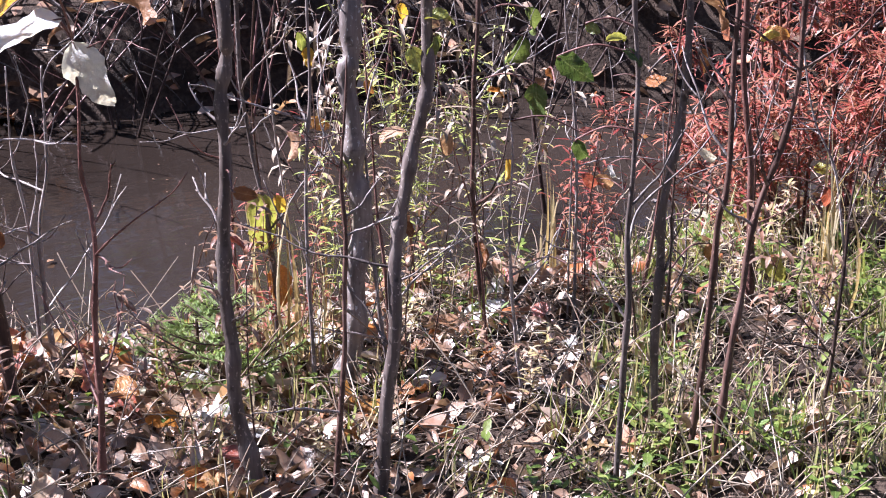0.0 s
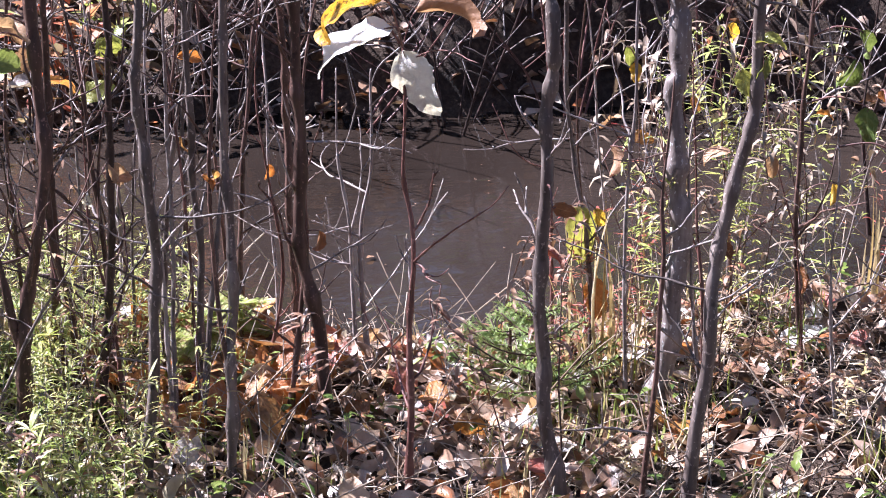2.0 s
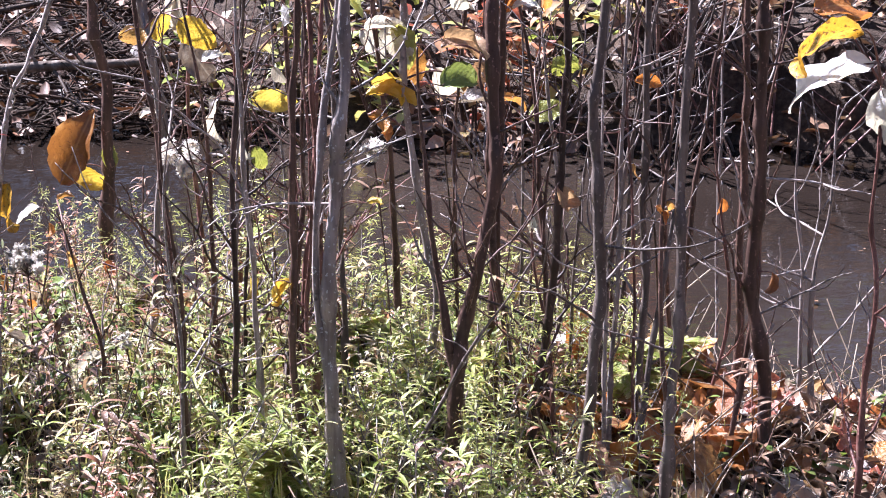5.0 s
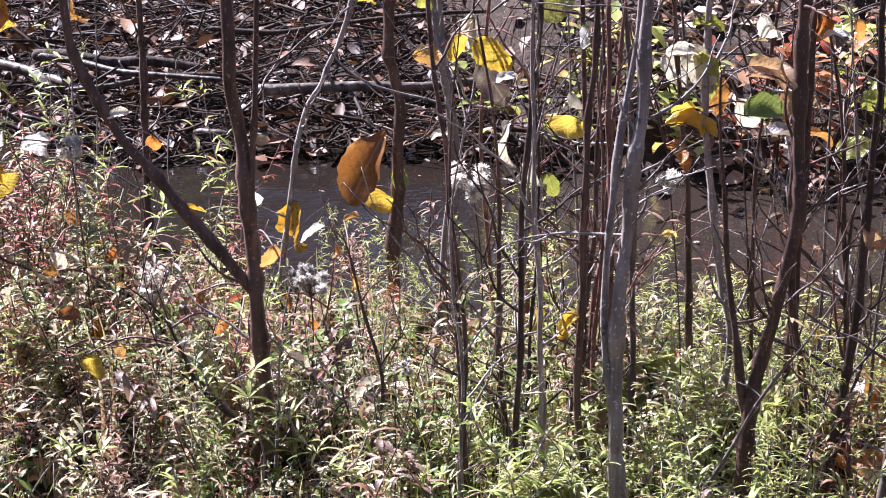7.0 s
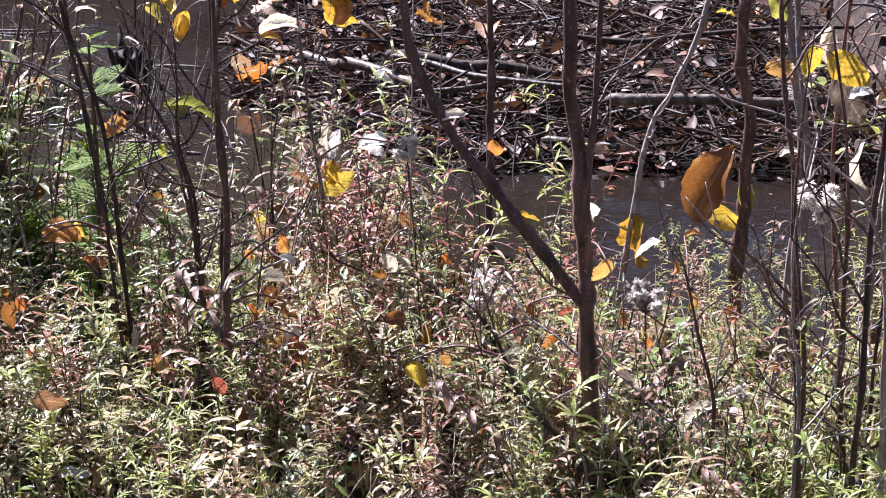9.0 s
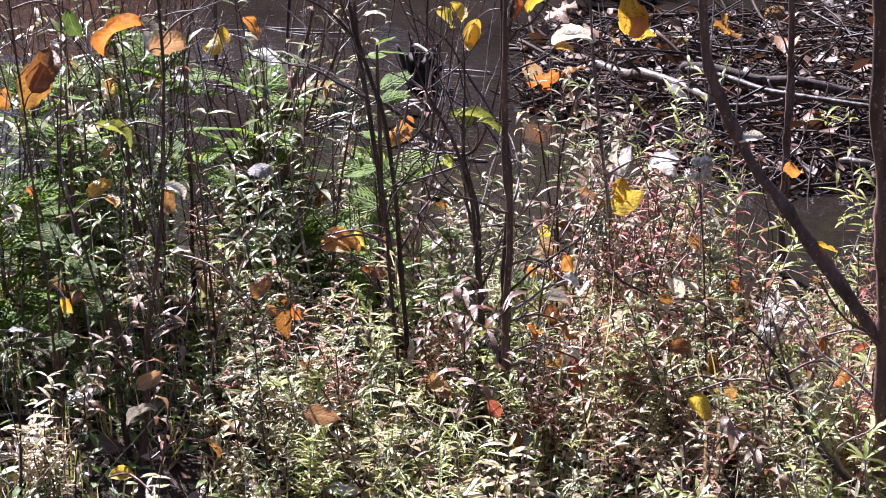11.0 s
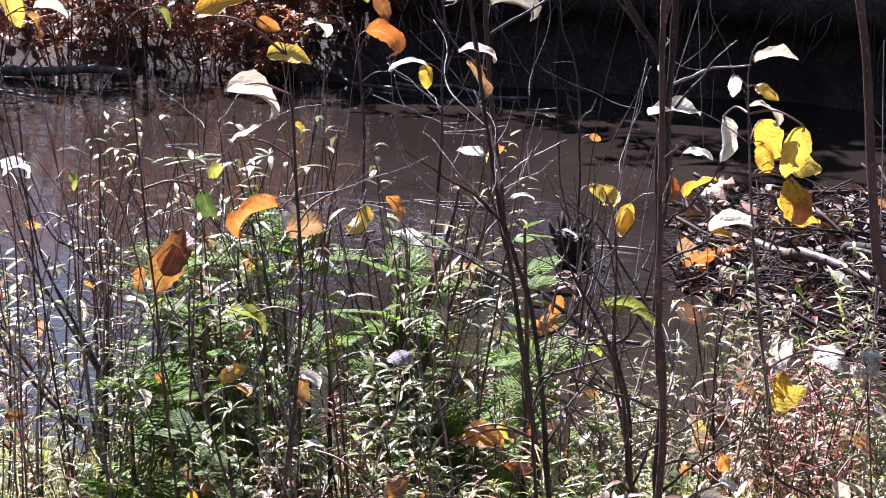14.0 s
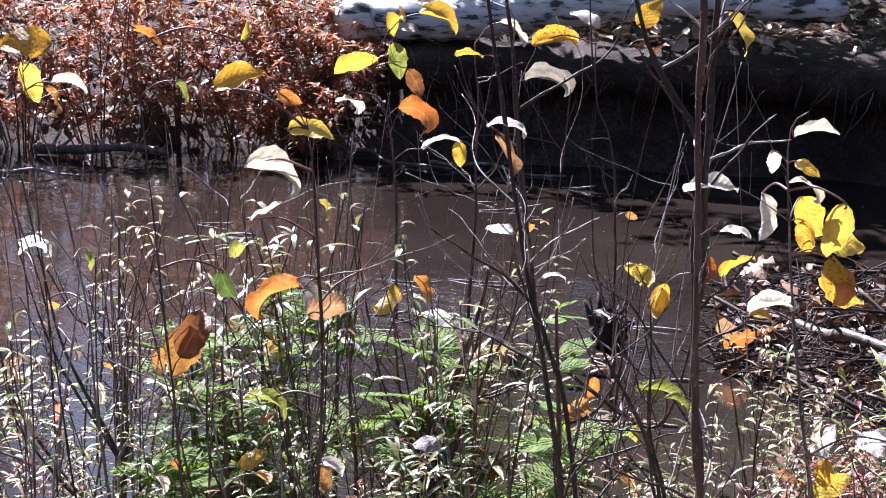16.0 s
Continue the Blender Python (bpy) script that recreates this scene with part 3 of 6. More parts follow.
sapling("grey", 0.0070, True, (2.03, 2.96, 0.00), (2.04, 2.95, 0.32), (2.04, 2.95, 0.49), (2.05, 2.95, 0.70), (2.04, 2.95, 0.88))
sapling("grey", 0.0116, True, (2.23, 3.14, 0.00), (2.24, 3.14, 0.31), (2.24, 3.14, 0.42), (2.27, 3.12, 0.61), (2.27, 3.12, 0.81))
sapling("brown", 0.0082, True, (2.20, 2.98, 0.00), (2.22, 2.97, 0.22), (2.23, 2.96, 0.45), (2.24, 2.95, 0.54), (2.25, 2.95, 0.85))
sapling("brown", 0.0082, True, (2.22, 2.94, 0.00), (2.25, 2.92, 0.29), (2.27, 2.91, 0.46), (2.32, 2.88, 0.68), (2.33, 2.87, 0.86))
sapling("red", 0.0102, True, (2.76, 3.53, 0.00), (2.75, 3.54, 0.31), (2.73, 3.55, 0.49), (2.73, 3.55, 0.66))
sapling("dark", 0.0064, False, (2.50, 2.99, 0.00), (2.52, 2.97, 0.18), (2.53, 2.97, 0.40), (2.54, 2.96, 0.51), (2.56, 2.95, 0.62))
sapling("pale", 0.0054, False, (2.91, 3.39, -0.00), (2.87, 3.41, 0.29), (2.82, 3.44, 0.44), (2.79, 3.46, 0.65))
sapling("brown", 0.0069, True, (2.18, 3.64, 0.00), (2.15, 3.65, 0.26), (2.15, 3.65, 0.55), (2.16, 3.65, 0.71))
sapling("brown", 0.0069, False, (1.59, 3.17, 0.00), (1.61, 3.16, 0.34), (1.61, 3.16, 0.60), (1.62, 3.16, 0.79))
sapling("pale", 0.0044, True, (1.76, 3.58, 0.00), (1.75, 3.59, 0.35), (1.76, 3.58, 0.62), (1.76, 3.58, 0.78))
sapling("grey", 0.0056, True, (1.78, 3.77, -0.00), (1.76, 3.78, 0.30), (1.74, 3.79, 0.42), (1.72, 3.80, 0.59), (1.72, 3.80, 0.74))
sapling("pale", 0.0049, False, (1.89, 3.51, 0.00), (1.86, 3.53, 0.31), (1.85, 3.53, 0.57), (1.89, 3.51, 0.71))
sapling("brown", 0.0051, False, (2.39, 3.41, 0.00), (2.37, 3.42, 0.19), (2.35, 3.44, 0.31))
sapling("dark", 0.0051, False, (2.43, 3.39, -0.00), (2.44, 3.38, 0.31), (2.44, 3.38, 0.51), (2.42, 3.39, 0.71))
sapling("pale", 0.0131, True, (0.44, 3.66, 0.00), (0.43, 3.67, 0.23), (0.42, 3.67, 0.35), (0.44, 3.66, 0.61), (0.45, 3.66, 0.90))
limb("pale", 0.0077, True, (0.43, 3.67, 0.23), (0.41, 3.67, 0.36), (0.41, 3.67, 0.62), (0.44, 3.67, 0.90))
sapling("brown", 0.0072, True, (0.44, 3.76, -0.00), (0.38, 3.78, 0.19), (0.38, 3.78, 0.38), (0.38, 3.78, 0.69), (0.39, 3.77, 0.88))
sapling("brown", 0.0127, True, (0.64, 3.65, 0.00), (0.64, 3.65, 0.29), (0.67, 3.64, 0.47), (0.69, 3.64, 0.65), (0.69, 3.64, 0.89))
limb("brown", 0.0079, False, (0.64, 3.65, 0.25), (0.60, 3.66, 0.48), (0.58, 3.67, 0.65), (0.57, 3.67, 0.83))
sapling("grey", 0.0055, False, (0.45, 3.66, 0.00), (0.57, 3.63, 0.16), (0.64, 3.61, 0.31), (0.71, 3.58, 0.44), (0.76, 3.57, 0.52))
sapling("grey", 0.0110, True, (0.82, 3.58, 0.00), (0.84, 3.57, 0.20), (0.86, 3.57, 0.41), (0.85, 3.57, 0.61), (0.84, 3.57, 0.75), (0.85, 3.57, 0.90))
sapling("grey", 0.0105, True, (0.97, 3.54, 0.00), (0.98, 3.54, 0.35), (0.98, 3.54, 0.58), (0.98, 3.54, 0.90))
sapling("brown", 0.0090, True, (1.24, 4.00, 0.00), (1.23, 4.00, 0.44), (1.22, 4.00, 0.77))
sapling("brown", 0.0087, True, (0.78, 3.97, 0.00), (0.76, 3.97, 0.20), (0.76, 3.97, 0.43), (0.77, 3.97, 0.81))
sapling("dark", 0.0079, True, (0.79, 3.81, 0.00), (0.81, 3.80, 0.17), (0.83, 3.79, 0.38), (0.84, 3.79, 0.69), (0.84, 3.79, 0.85))
sapling("grey", 0.0080, True, (0.98, 3.83, -0.00), (1.00, 3.82, 0.27), (0.99, 3.82, 0.51), (0.99, 3.82, 0.83))
sapling("red", 0.0050, False, (1.14, 3.94, 0.00), (1.19, 3.93, 0.24), (1.15, 3.94, 0.57), (1.16, 3.94, 0.76))
limb("brown", 0.0059, False, (0.97, 3.54, 0.22), (0.95, 3.55, 0.45), (0.96, 3.55, 0.70), (0.97, 3.54, 0.88))
sapling("red", 0.0053, False, (0.86, 3.86, 0.00), (0.84, 3.87, 0.23), (0.81, 3.88, 0.41), (0.81, 3.88, 0.62))
sapling("brown", 0.0079, True, (0.78, 3.91, 0.00), (0.77, 3.91, 0.24), (0.74, 3.92, 0.47), (0.74, 3.92, 0.83))
sapling("brown", 0.0070, False, (0.85, 3.97, -0.00), (0.86, 3.97, 0.21), (0.85, 3.97, 0.41), (0.87, 3.97, 0.60))
sapling("pale", 0.0082, True, (0.64, 4.12, 0.00), (0.68, 4.11, 0.23), (0.64, 4.12, 0.46), (0.62, 4.13, 0.69), (0.62, 4.13, 0.78))
sapling("dark", 0.0060, True, (0.27, 3.77, 0.00), (0.28, 3.76, 0.39), (0.28, 3.76, 0.60), (0.30, 3.76, 0.89))
sapling("pale", 0.0075, True, (0.15, 4.39, 0.00), (0.19, 4.38, 0.46), (0.17, 4.38, 0.68), (0.16, 4.39, 0.74))
sapling("brown", 0.0080, False, (0.40, 4.01, 0.00), (0.41, 4.01, 0.29), (0.42, 4.01, 0.51), (0.43, 4.00, 0.76))
sapling("brown", 0.0149, True, (-0.15, 3.91, 0.00), (-0.15, 3.91, 0.30), (-0.16, 3.91, 0.51), (-0.18, 3.92, 0.70), (-0.19, 3.92, 0.89))
limb("brown", 0.0110, True, (-0.15, 3.91, 0.39), (-0.24, 3.92, 0.50), (-0.32, 3.93, 0.60), (-0.37, 3.93, 0.66), (-0.43, 3.94, 0.78), (-0.45, 3.94, 0.89))
limb("grey", 0.0039, False, (-0.15, 3.91, 0.13), (-0.24, 3.92, 0.22), (-0.29, 3.93, 0.31), (-0.33, 3.93, 0.43))
sapling("pale", 0.0040, False, (-0.13, 3.98, 0.00), (-0.12, 3.98, 0.23), (-0.10, 3.98, 0.38))
sapling("pale", 0.0073, True, (-0.19, 5.31, 0.00), (-0.12, 5.30, 0.26), (-0.06, 5.30, 0.41), (0.00, 5.29, 0.57))
sapling("dark", 0.0051, False, (-0.13, 4.05, 0.00), (-0.06, 4.05, 0.08), (-0.00, 4.04, 0.15))
sapling("brown", 0.0064, False, (-0.02, 3.90, 0.00), (0.06, 3.89, 0.21), (0.02, 3.90, 0.38), (-0.01, 3.90, 0.51))
sapling("brown", 0.0144, True, (0.09, 4.81, -0.00), (0.10, 4.81, 0.33), (0.09, 4.81, 0.53), (0.08, 4.81, 0.68))
sapling("pale", 0.0089, True, (0.24, 5.08, 0.00), (0.23, 5.08, 0.24), (0.21, 5.08, 0.46), (0.19, 5.09, 0.62))
sapling("red", 0.0059, False, (0.43, 3.86, 0.00), (0.41, 3.87, 0.31), (0.42, 3.86, 0.53), (0.40, 3.87, 0.83))
sapling("dark", 0.0050, False, (0.29, 3.94, 0.00), (0.31, 3.94, 0.28), (0.32, 3.94, 0.53), (0.31, 3.94, 0.73))
sapling("brown", 0.0108, True, (-0.52, 5.77, 0.00), (-0.51, 5.77, 0.26), (-0.52, 5.77, 0.47))
limb("brown", 0.0062, True, (-0.16, 3.91, 0.49), (-0.15, 3.91, 0.70), (-0.14, 3.91, 0.89))
sapling("brown", 0.0062, False, (0.33, 4.09, 0.00), (0.25, 4.10, 0.13), (0.18, 4.10, 0.23))
sapling("brown", 0.0076, True, (-0.79, 4.08, 0.00), (-0.78, 4.08, 0.45), (-0.79, 4.08, 0.65), (-0.79, 4.08, 0.84))
sapling("dark", 0.0062, False, (-0.86, 4.22, 0.00), (-0.86, 4.22, 0.37), (-0.89, 4.21, 0.56), (-0.89, 4.21, 0.75))
sapling("dark", 0.0053, True, (-0.98, 4.23, -0.00), (-1.02, 4.22, 0.52), (-1.06, 4.22, 0.68), (-1.09, 4.21, 0.80))
sapling("dark", 0.0059, False, (-0.34, 4.48, 0.00), (-0.39, 4.48, 0.16), (-0.61, 4.45, 0.25), (-0.67, 4.44, 0.29), (-0.68, 4.44, 0.39))
limb("dark", 0.0051, False, (-0.16, 3.91, 0.14), (-0.25, 3.90, 0.23), (-0.30, 3.90, 0.35), (-0.37, 3.89, 0.42))
sapling("dark", 0.0071, False, (-0.86, 4.17, 0.00), (-0.85, 4.17, 0.32), (-0.88, 4.16, 0.55), (-0.95, 4.15, 0.69), (-0.97, 4.14, 0.78))
sapling("dark", 0.0058, True, (-1.02, 4.34, -0.00), (-1.06, 4.33, 0.35), (-1.10, 4.33, 0.62), (-1.12, 4.32, 0.77))
sapling("dark", 0.0084, True, (-0.83, 4.23, 0.00), (-0.82, 4.24, 0.28), (-0.82, 4.24, 0.50), (-0.83, 4.23, 0.69), (-0.82, 4.24, 0.86))
sapling("brown", 0.0059, False, (-0.87, 4.23, 0.00), (-0.86, 4.24, 0.22), (-0.89, 4.23, 0.49), (-0.90, 4.23, 0.62))
sapling("dark", 0.0049, False, (-0.96, 4.16, 0.00), (-1.00, 4.15, 0.29), (-1.01, 4.14, 0.47), (-1.04, 4.13, 0.68), (-1.08, 4.12, 0.83))
sapling("brown", 0.0068, False, (-1.41, 4.00, 0.00), (-1.39, 4.00, 0.26), (-1.36, 4.01, 0.48), (-1.35, 4.01, 0.62), (-1.35, 4.01, 0.74))
limb("dark", 0.0043, False, (-1.40, 4.00, 0.13), (-1.46, 3.98, 0.31), (-1.50, 3.97, 0.45), (-1.52, 3.96, 0.53), (-1.52, 3.97, 0.66))
sapling("brown", 0.0135, False, (-1.46, 4.68, 0.00), (-1.44, 4.69, 0.25), (-1.40, 4.70, 0.40), (-1.35, 4.71, 0.56), (-1.33, 4.72, 0.67))
sapling("brown", 0.0083, False, (-1.54, 4.93, 0.00), (-1.55, 4.93, 0.22), (-1.58, 4.92, 0.39), (-1.59, 4.92, 0.51))
limb("brown", 0.0067, False, (-1.44, 4.69, 0.21), (-1.39, 4.70, 0.33), (-1.34, 4.72, 0.46), (-1.29, 4.73, 0.57), (-1.27, 4.74, 0.67))
limb("brown", 0.0061, False, (-1.43, 4.69, 0.24), (-1.43, 4.69, 0.40), (-1.42, 4.69, 0.51), (-1.43, 4.69, 0.63))
sapling("brown", 0.0068, False, (-1.57, 4.65, 0.00), (-1.56, 4.65, 0.26), (-1.57, 4.65, 0.46), (-1.55, 4.65, 0.62))
sapling("brown", 0.0068, False, (-1.98, 4.49, 0.00), (-1.95, 4.50, 0.39), (-1.96, 4.50, 0.58), (-1.95, 4.50, 0.75))
sapling("dark", 0.0065, False, (-2.31, 5.12, 0.00), (-2.31, 5.12, 0.30), (-2.39, 5.09, 0.41), (-2.44, 5.08, 0.51))
limb("dark", 0.0052, True, (-0.83, 4.23, 0.71), (-0.83, 4.23, 0.88), (-0.83, 4.23, 1.01), (-0.89, 4.21, 1.13), (-0.92, 4.20, 1.22))
limb("grey", 0.0042, False, (-0.68, 4.44, 0.39), (-0.71, 4.43, 0.66), (-0.73, 4.42, 0.97), (-0.70, 4.43, 1.03))
sapling("dark", 0.0064, False, (-1.53, 6.25, 0.00), (-1.52, 6.25, 0.51), (-1.56, 6.23, 0.74), (-1.57, 6.23, 0.92))
limb("brown", 0.0039, False, (-1.35, 4.01, 0.72), (-1.36, 4.01, 0.97), (-1.37, 4.01, 1.05))
sapling("brown", 0.0079, False, (-2.56, 7.37, 0.00), (-2.54, 7.38, 0.32), (-2.60, 7.35, 0.60), (-2.55, 7.37, 0.76))
sapling("brown", 0.0079, False, (-2.34, 7.44, 0.00), (-2.30, 7.46, 0.39), (-2.31, 7.46, 0.71))

rng = random.Random(13)
for (fx, fy), count in (((-1.46, 4.68), 7), ((-1.98, 4.49), 7), ((-1.16, 4.9), 5)):
    for k in range(count):
        a, h = rng.uniform(-0.42, 0.42), rng.uniform(0.1, 0.34)
        reach = rng.uniform(0.24, 0.5)
        p = Vector((fx, fy, h))
        b = rng.uniform(-0.12, 0.12)
        limb("brown" if k % 3 else "dark", rng.uniform(0.003, 0.0052), False, p[:], (p + Vector((a * 0.35, b * 0.5, reach * 0.4)))[:], (p + Vector((a * 0.6, b, reach * 0.75)))[:], (p + Vector((a * 0.72, b, reach * 1.15)))[:])
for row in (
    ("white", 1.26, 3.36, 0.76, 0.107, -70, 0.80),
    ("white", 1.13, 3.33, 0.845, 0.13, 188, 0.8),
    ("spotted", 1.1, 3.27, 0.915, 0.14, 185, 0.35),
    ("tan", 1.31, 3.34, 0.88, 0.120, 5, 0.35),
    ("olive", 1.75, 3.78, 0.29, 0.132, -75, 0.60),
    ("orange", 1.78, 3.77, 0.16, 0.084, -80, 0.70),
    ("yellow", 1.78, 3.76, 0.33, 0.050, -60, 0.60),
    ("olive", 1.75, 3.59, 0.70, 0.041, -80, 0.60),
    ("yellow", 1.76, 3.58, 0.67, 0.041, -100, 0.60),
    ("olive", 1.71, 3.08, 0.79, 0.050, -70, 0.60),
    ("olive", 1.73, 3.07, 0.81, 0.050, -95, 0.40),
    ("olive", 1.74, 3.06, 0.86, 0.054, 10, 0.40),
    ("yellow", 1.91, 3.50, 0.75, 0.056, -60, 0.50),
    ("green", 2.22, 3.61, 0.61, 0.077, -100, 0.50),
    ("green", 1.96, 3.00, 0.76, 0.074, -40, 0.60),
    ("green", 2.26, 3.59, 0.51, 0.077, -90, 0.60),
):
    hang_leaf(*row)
for row in (
    ("olive", 2.02, 2.97, 0.81, 0.037, 20, 0.50),
    ("olive", 1.98, 2.98, 0.83, 0.028, -40, 0.70),
    ("green", 2.04, 2.95, 0.78, 0.046, -20, 0.40),
    ("green", 1.97, 2.99, 0.62, 0.047, -70, 0.60),
    ("green", 2.25, 3.60, 0.67, 0.066, -60, 0.50),
    ("orange", 2.19, 3.63, 0.53, 0.039, 10, 0.40),
    ("olive", 2.80, 3.51, 0.09, 0.078, -60, 0.60),
    ("yellow", 2.77, 3.52, 0.59, 0.046, 40, 0.50),
    ("tan", 2.22, 2.97, 0.83, 0.076, -20, 0.40),
    ("yellow", 2.21, 3.62, 0.37, 0.045, -80, 0.50),
    ("tan", 1.89, 3.51, 0.52, 0.063, 170, 0.40),
    ("tan", 1.72, 3.60, 0.58, 0.052, 60, 0.30),
    ("tan", 1.73, 3.60, 0.50, 0.058, -60, 0.30),
    ("white", 2.02, 2.97, 0.58, 0.033, -80, 0.60),
    ("brown", 2.30, 3.11, 0.70, 0.045, -60, 0.50),
    ("olive", 0.62, 4.13, 0.71, 0.090, -80, 0.60),
):
    hang_leaf(*row)
for row in (
    ("tan", 0.65, 3.65, 0.84, 0.089, 15, 0.30),
    ("yellow", 0.59, 4.14, 0.62, 0.080, 20, 0.40),
    ("orange", 0.58, 4.14, 0.56, 0.064, -30, 0.40),
    ("green", 0.64, 3.65, 0.78, 0.080, 30, 0.50),
    ("tan", 0.85, 3.79, 0.52, 0.055, -10, 0.70),
    ("white", 0.81, 3.88, 0.45, 0.029, -80, 0.80),
    ("yellow", 0.35, 3.78, 0.38, 0.050, -70, 0.40),
    ("yellow", 0.50, 3.65, 0.58, 0.029, 10, 0.50),
    ("orange", 0.96, 3.55, 0.58, 0.028, -60, 0.50),
    ("orange", 1.17, 3.94, 0.44, 0.037, -80, 0.50),
    ("yellow", 0.72, 3.58, 0.44, 0.038, -80, 0.40),
    ("olive", 0.77, 3.91, 0.28, 0.031, 30, 0.50),
    ("brown", 1.20, 3.73, 0.37, 0.041, -80, 0.40),
    ("brown", 0.98, 3.83, 0.55, 0.036, -90, 0.40),
    ("white", 0.38, 3.87, 0.84, 0.039, -80, 0.60),
    ("orange", 1.17, 3.39, 0.94, 0.106, 20, 0.50),
):
    hang_leaf(*row)
for row in (
    ("yellow", 0.59, 4.13, 0.65, 0.063, 35, 0.40),
    ("white", 0.17, 4.39, 0.53, 0.039, 50, 0.40),
    ("white", 0.58, 4.13, 0.75, 0.062, 25, 0.40),
    ("amber", 0.03, 4.81, 0.34, 0.145, 66, 0.65),
    ("yellow", 0.06, 4.81, 0.27, 0.082, -30, 0.60),
    ("olive", 0.10, 4.81, 0.32, 0.065, 90, 0.60),
    ("spotted", -0.13, 5.31, 0.04, 0.15, -110, 0.50),
    ("white", -0.06, 3.91, 0.50, 0.052, -160, 0.40),
    ("white", 0.31, 3.94, 0.60, 0.071, -110, 0.40),
    ("olive", 0.34, 3.94, 0.57, 0.052, -80, 0.80),
    ("white", 0.03, 3.90, 0.22, 0.082, 190, 0.35),
    ("white", 0.61, 4.13, 0.72, 0.080, -60, 0.80),
    ("yellow", 0.61, 4.13, 0.62, 0.080, 10, 0.35),
    ("tan", 0.69, 3.92, 0.76, 0.080, 20, 0.35),
    ("white", 0.28, 5.08, 0.54, 0.123, -80, 0.50),
    ("orange", 0.78, 3.97, 0.83, 0.067, -70, 0.50),
):
    hang_leaf(*row)
for row in (
    ("white", 0.81, 3.96, 0.82, 0.057, 20, 0.50),
    ("tan", 0.85, 3.79, 0.52, 0.066, -50, 0.60),
    ("white", 0.81, 3.88, 0.44, 0.029, -80, 0.80),
    ("white", 0.69, 3.92, 0.84, 0.066, -60, 0.50),
    ("yellow", 0.32, 3.94, 0.33, 0.053, -80, 0.30),
    ("yellow", 0.36, 3.78, 0.39, 0.051, 60, 0.30),
    ("yellow", -0.25, 3.92, 0.54, 0.038, 10, 0.40),
    ("olive", 0.62, 4.13, 0.80, 0.054, 20, 0.40),
    ("white", 0.25, 3.77, 0.80, 0.040, 50, 0.40),
    ("tan", -0.14, 3.91, 0.66, 0.033, 160, 0.60),
    ("orange", 0.58, 4.13, 0.57, 0.055, -20, 0.40),
    ("orange", 0.95, 3.55, 0.57, 0.035, -40, 0.40),
    ("yellow", -0.66, 4.44, 0.44, 0.057, -100, 0.80),
    ("white", -0.67, 4.44, 0.51, 0.052, -110, 0.50),
    ("white", -0.59, 4.45, 0.50, 0.068, 170, 0.35),
    ("spotted", -0.48, 4.46, 0.11, 0.080, -95, 0.40),
):
    hang_leaf(*row)
for row in (
    ("yellow", -0.53, 4.46, 0.02, 0.075, -60, 0.50),
    ("white", -0.37, 3.93, 0.70, 0.040, 30, 0.40),
    ("orange", -0.64, 4.43, 0.75, 0.072, -80, 0.50),
    ("yellow", -0.88, 4.22, 0.76, 0.059, -110, 0.50),
    ("yellow", -0.90, 4.21, 0.80, 0.049, -30, 0.50),
    ("white", -0.75, 4.42, 0.72, 0.077, 35, 0.30),
    ("olive", -0.87, 4.22, 0.62, 0.069, 10, 0.30),
    ("olive", -0.89, 4.22, 0.62, 0.040, 100, 0.50),
    ("orange", -1.57, 6.24, 0.02, 0.070, 80, 0.60),
    ("orange", -1.08, 4.13, 0.41, 0.075, 5, 0.40),
    ("tan", -1.31, 4.71, 0.30, 0.046, -70, 0.50),
    ("orange", -0.76, 4.24, 0.10, 0.037, -90, 0.35),
    ("olive", 0.14, 4.39, 0.79, 0.070, -80, 0.60),
    ("orange", 0.15, 4.38, 0.68, 0.070, 5, 0.50),
    ("white", 0.27, 5.09, 0.54, 0.106, -100, 0.50),
    ("olive", -0.63, 4.44, 0.60, 0.052, -80, 0.40),
):
    hang_leaf(*row)
for row in (
    ("yellow", -1.46, 3.97, 1.11, 0.080, 20, 0.60),
    ("orange", -1.58, 3.93, 1.17, 0.063, -25, 0.40),
    ("yellow", -2.09, 4.45, 1.01, 0.081, -70, 0.60),
    ("spotted", -2.10, 4.45, 1.08, 0.097, 170, 0.70),
    ("white", -2.02, 4.47, 1.01, 0.066, 10, 0.40),
    ("yellow", -1.36, 4.01, 1.03, 0.071, 5, 0.55),
    ("white", -1.41, 3.99, 0.97, 0.097, 8, 0.25),
    ("orange", -1.39, 4.00, 1.08, 0.038, -30, 0.60),
    ("yellow", -2.53, 7.38, 0.78, 0.130, 85, 0.55),
    ("olive", -2.53, 7.38, 0.66, 0.113, -80, 0.70),
    ("yellow", -2.40, 7.42, 0.79, 0.147, 10, 0.35),
    ("yellow", -2.65, 7.34, 0.65, 0.148, 30, 0.30),
    ("brown", -2.48, 7.40, 0.59, 0.095, -60, 0.80),
    ("orange", -2.47, 7.40, 0.49, 0.148, 5, 0.25),
    ("yellow", -2.35, 7.44, 0.37, 0.078, -90, 0.70),
    ("tan", -1.12, 4.21, 0.97, 0.082, -50, 0.30),
):
    hang_leaf(*row)
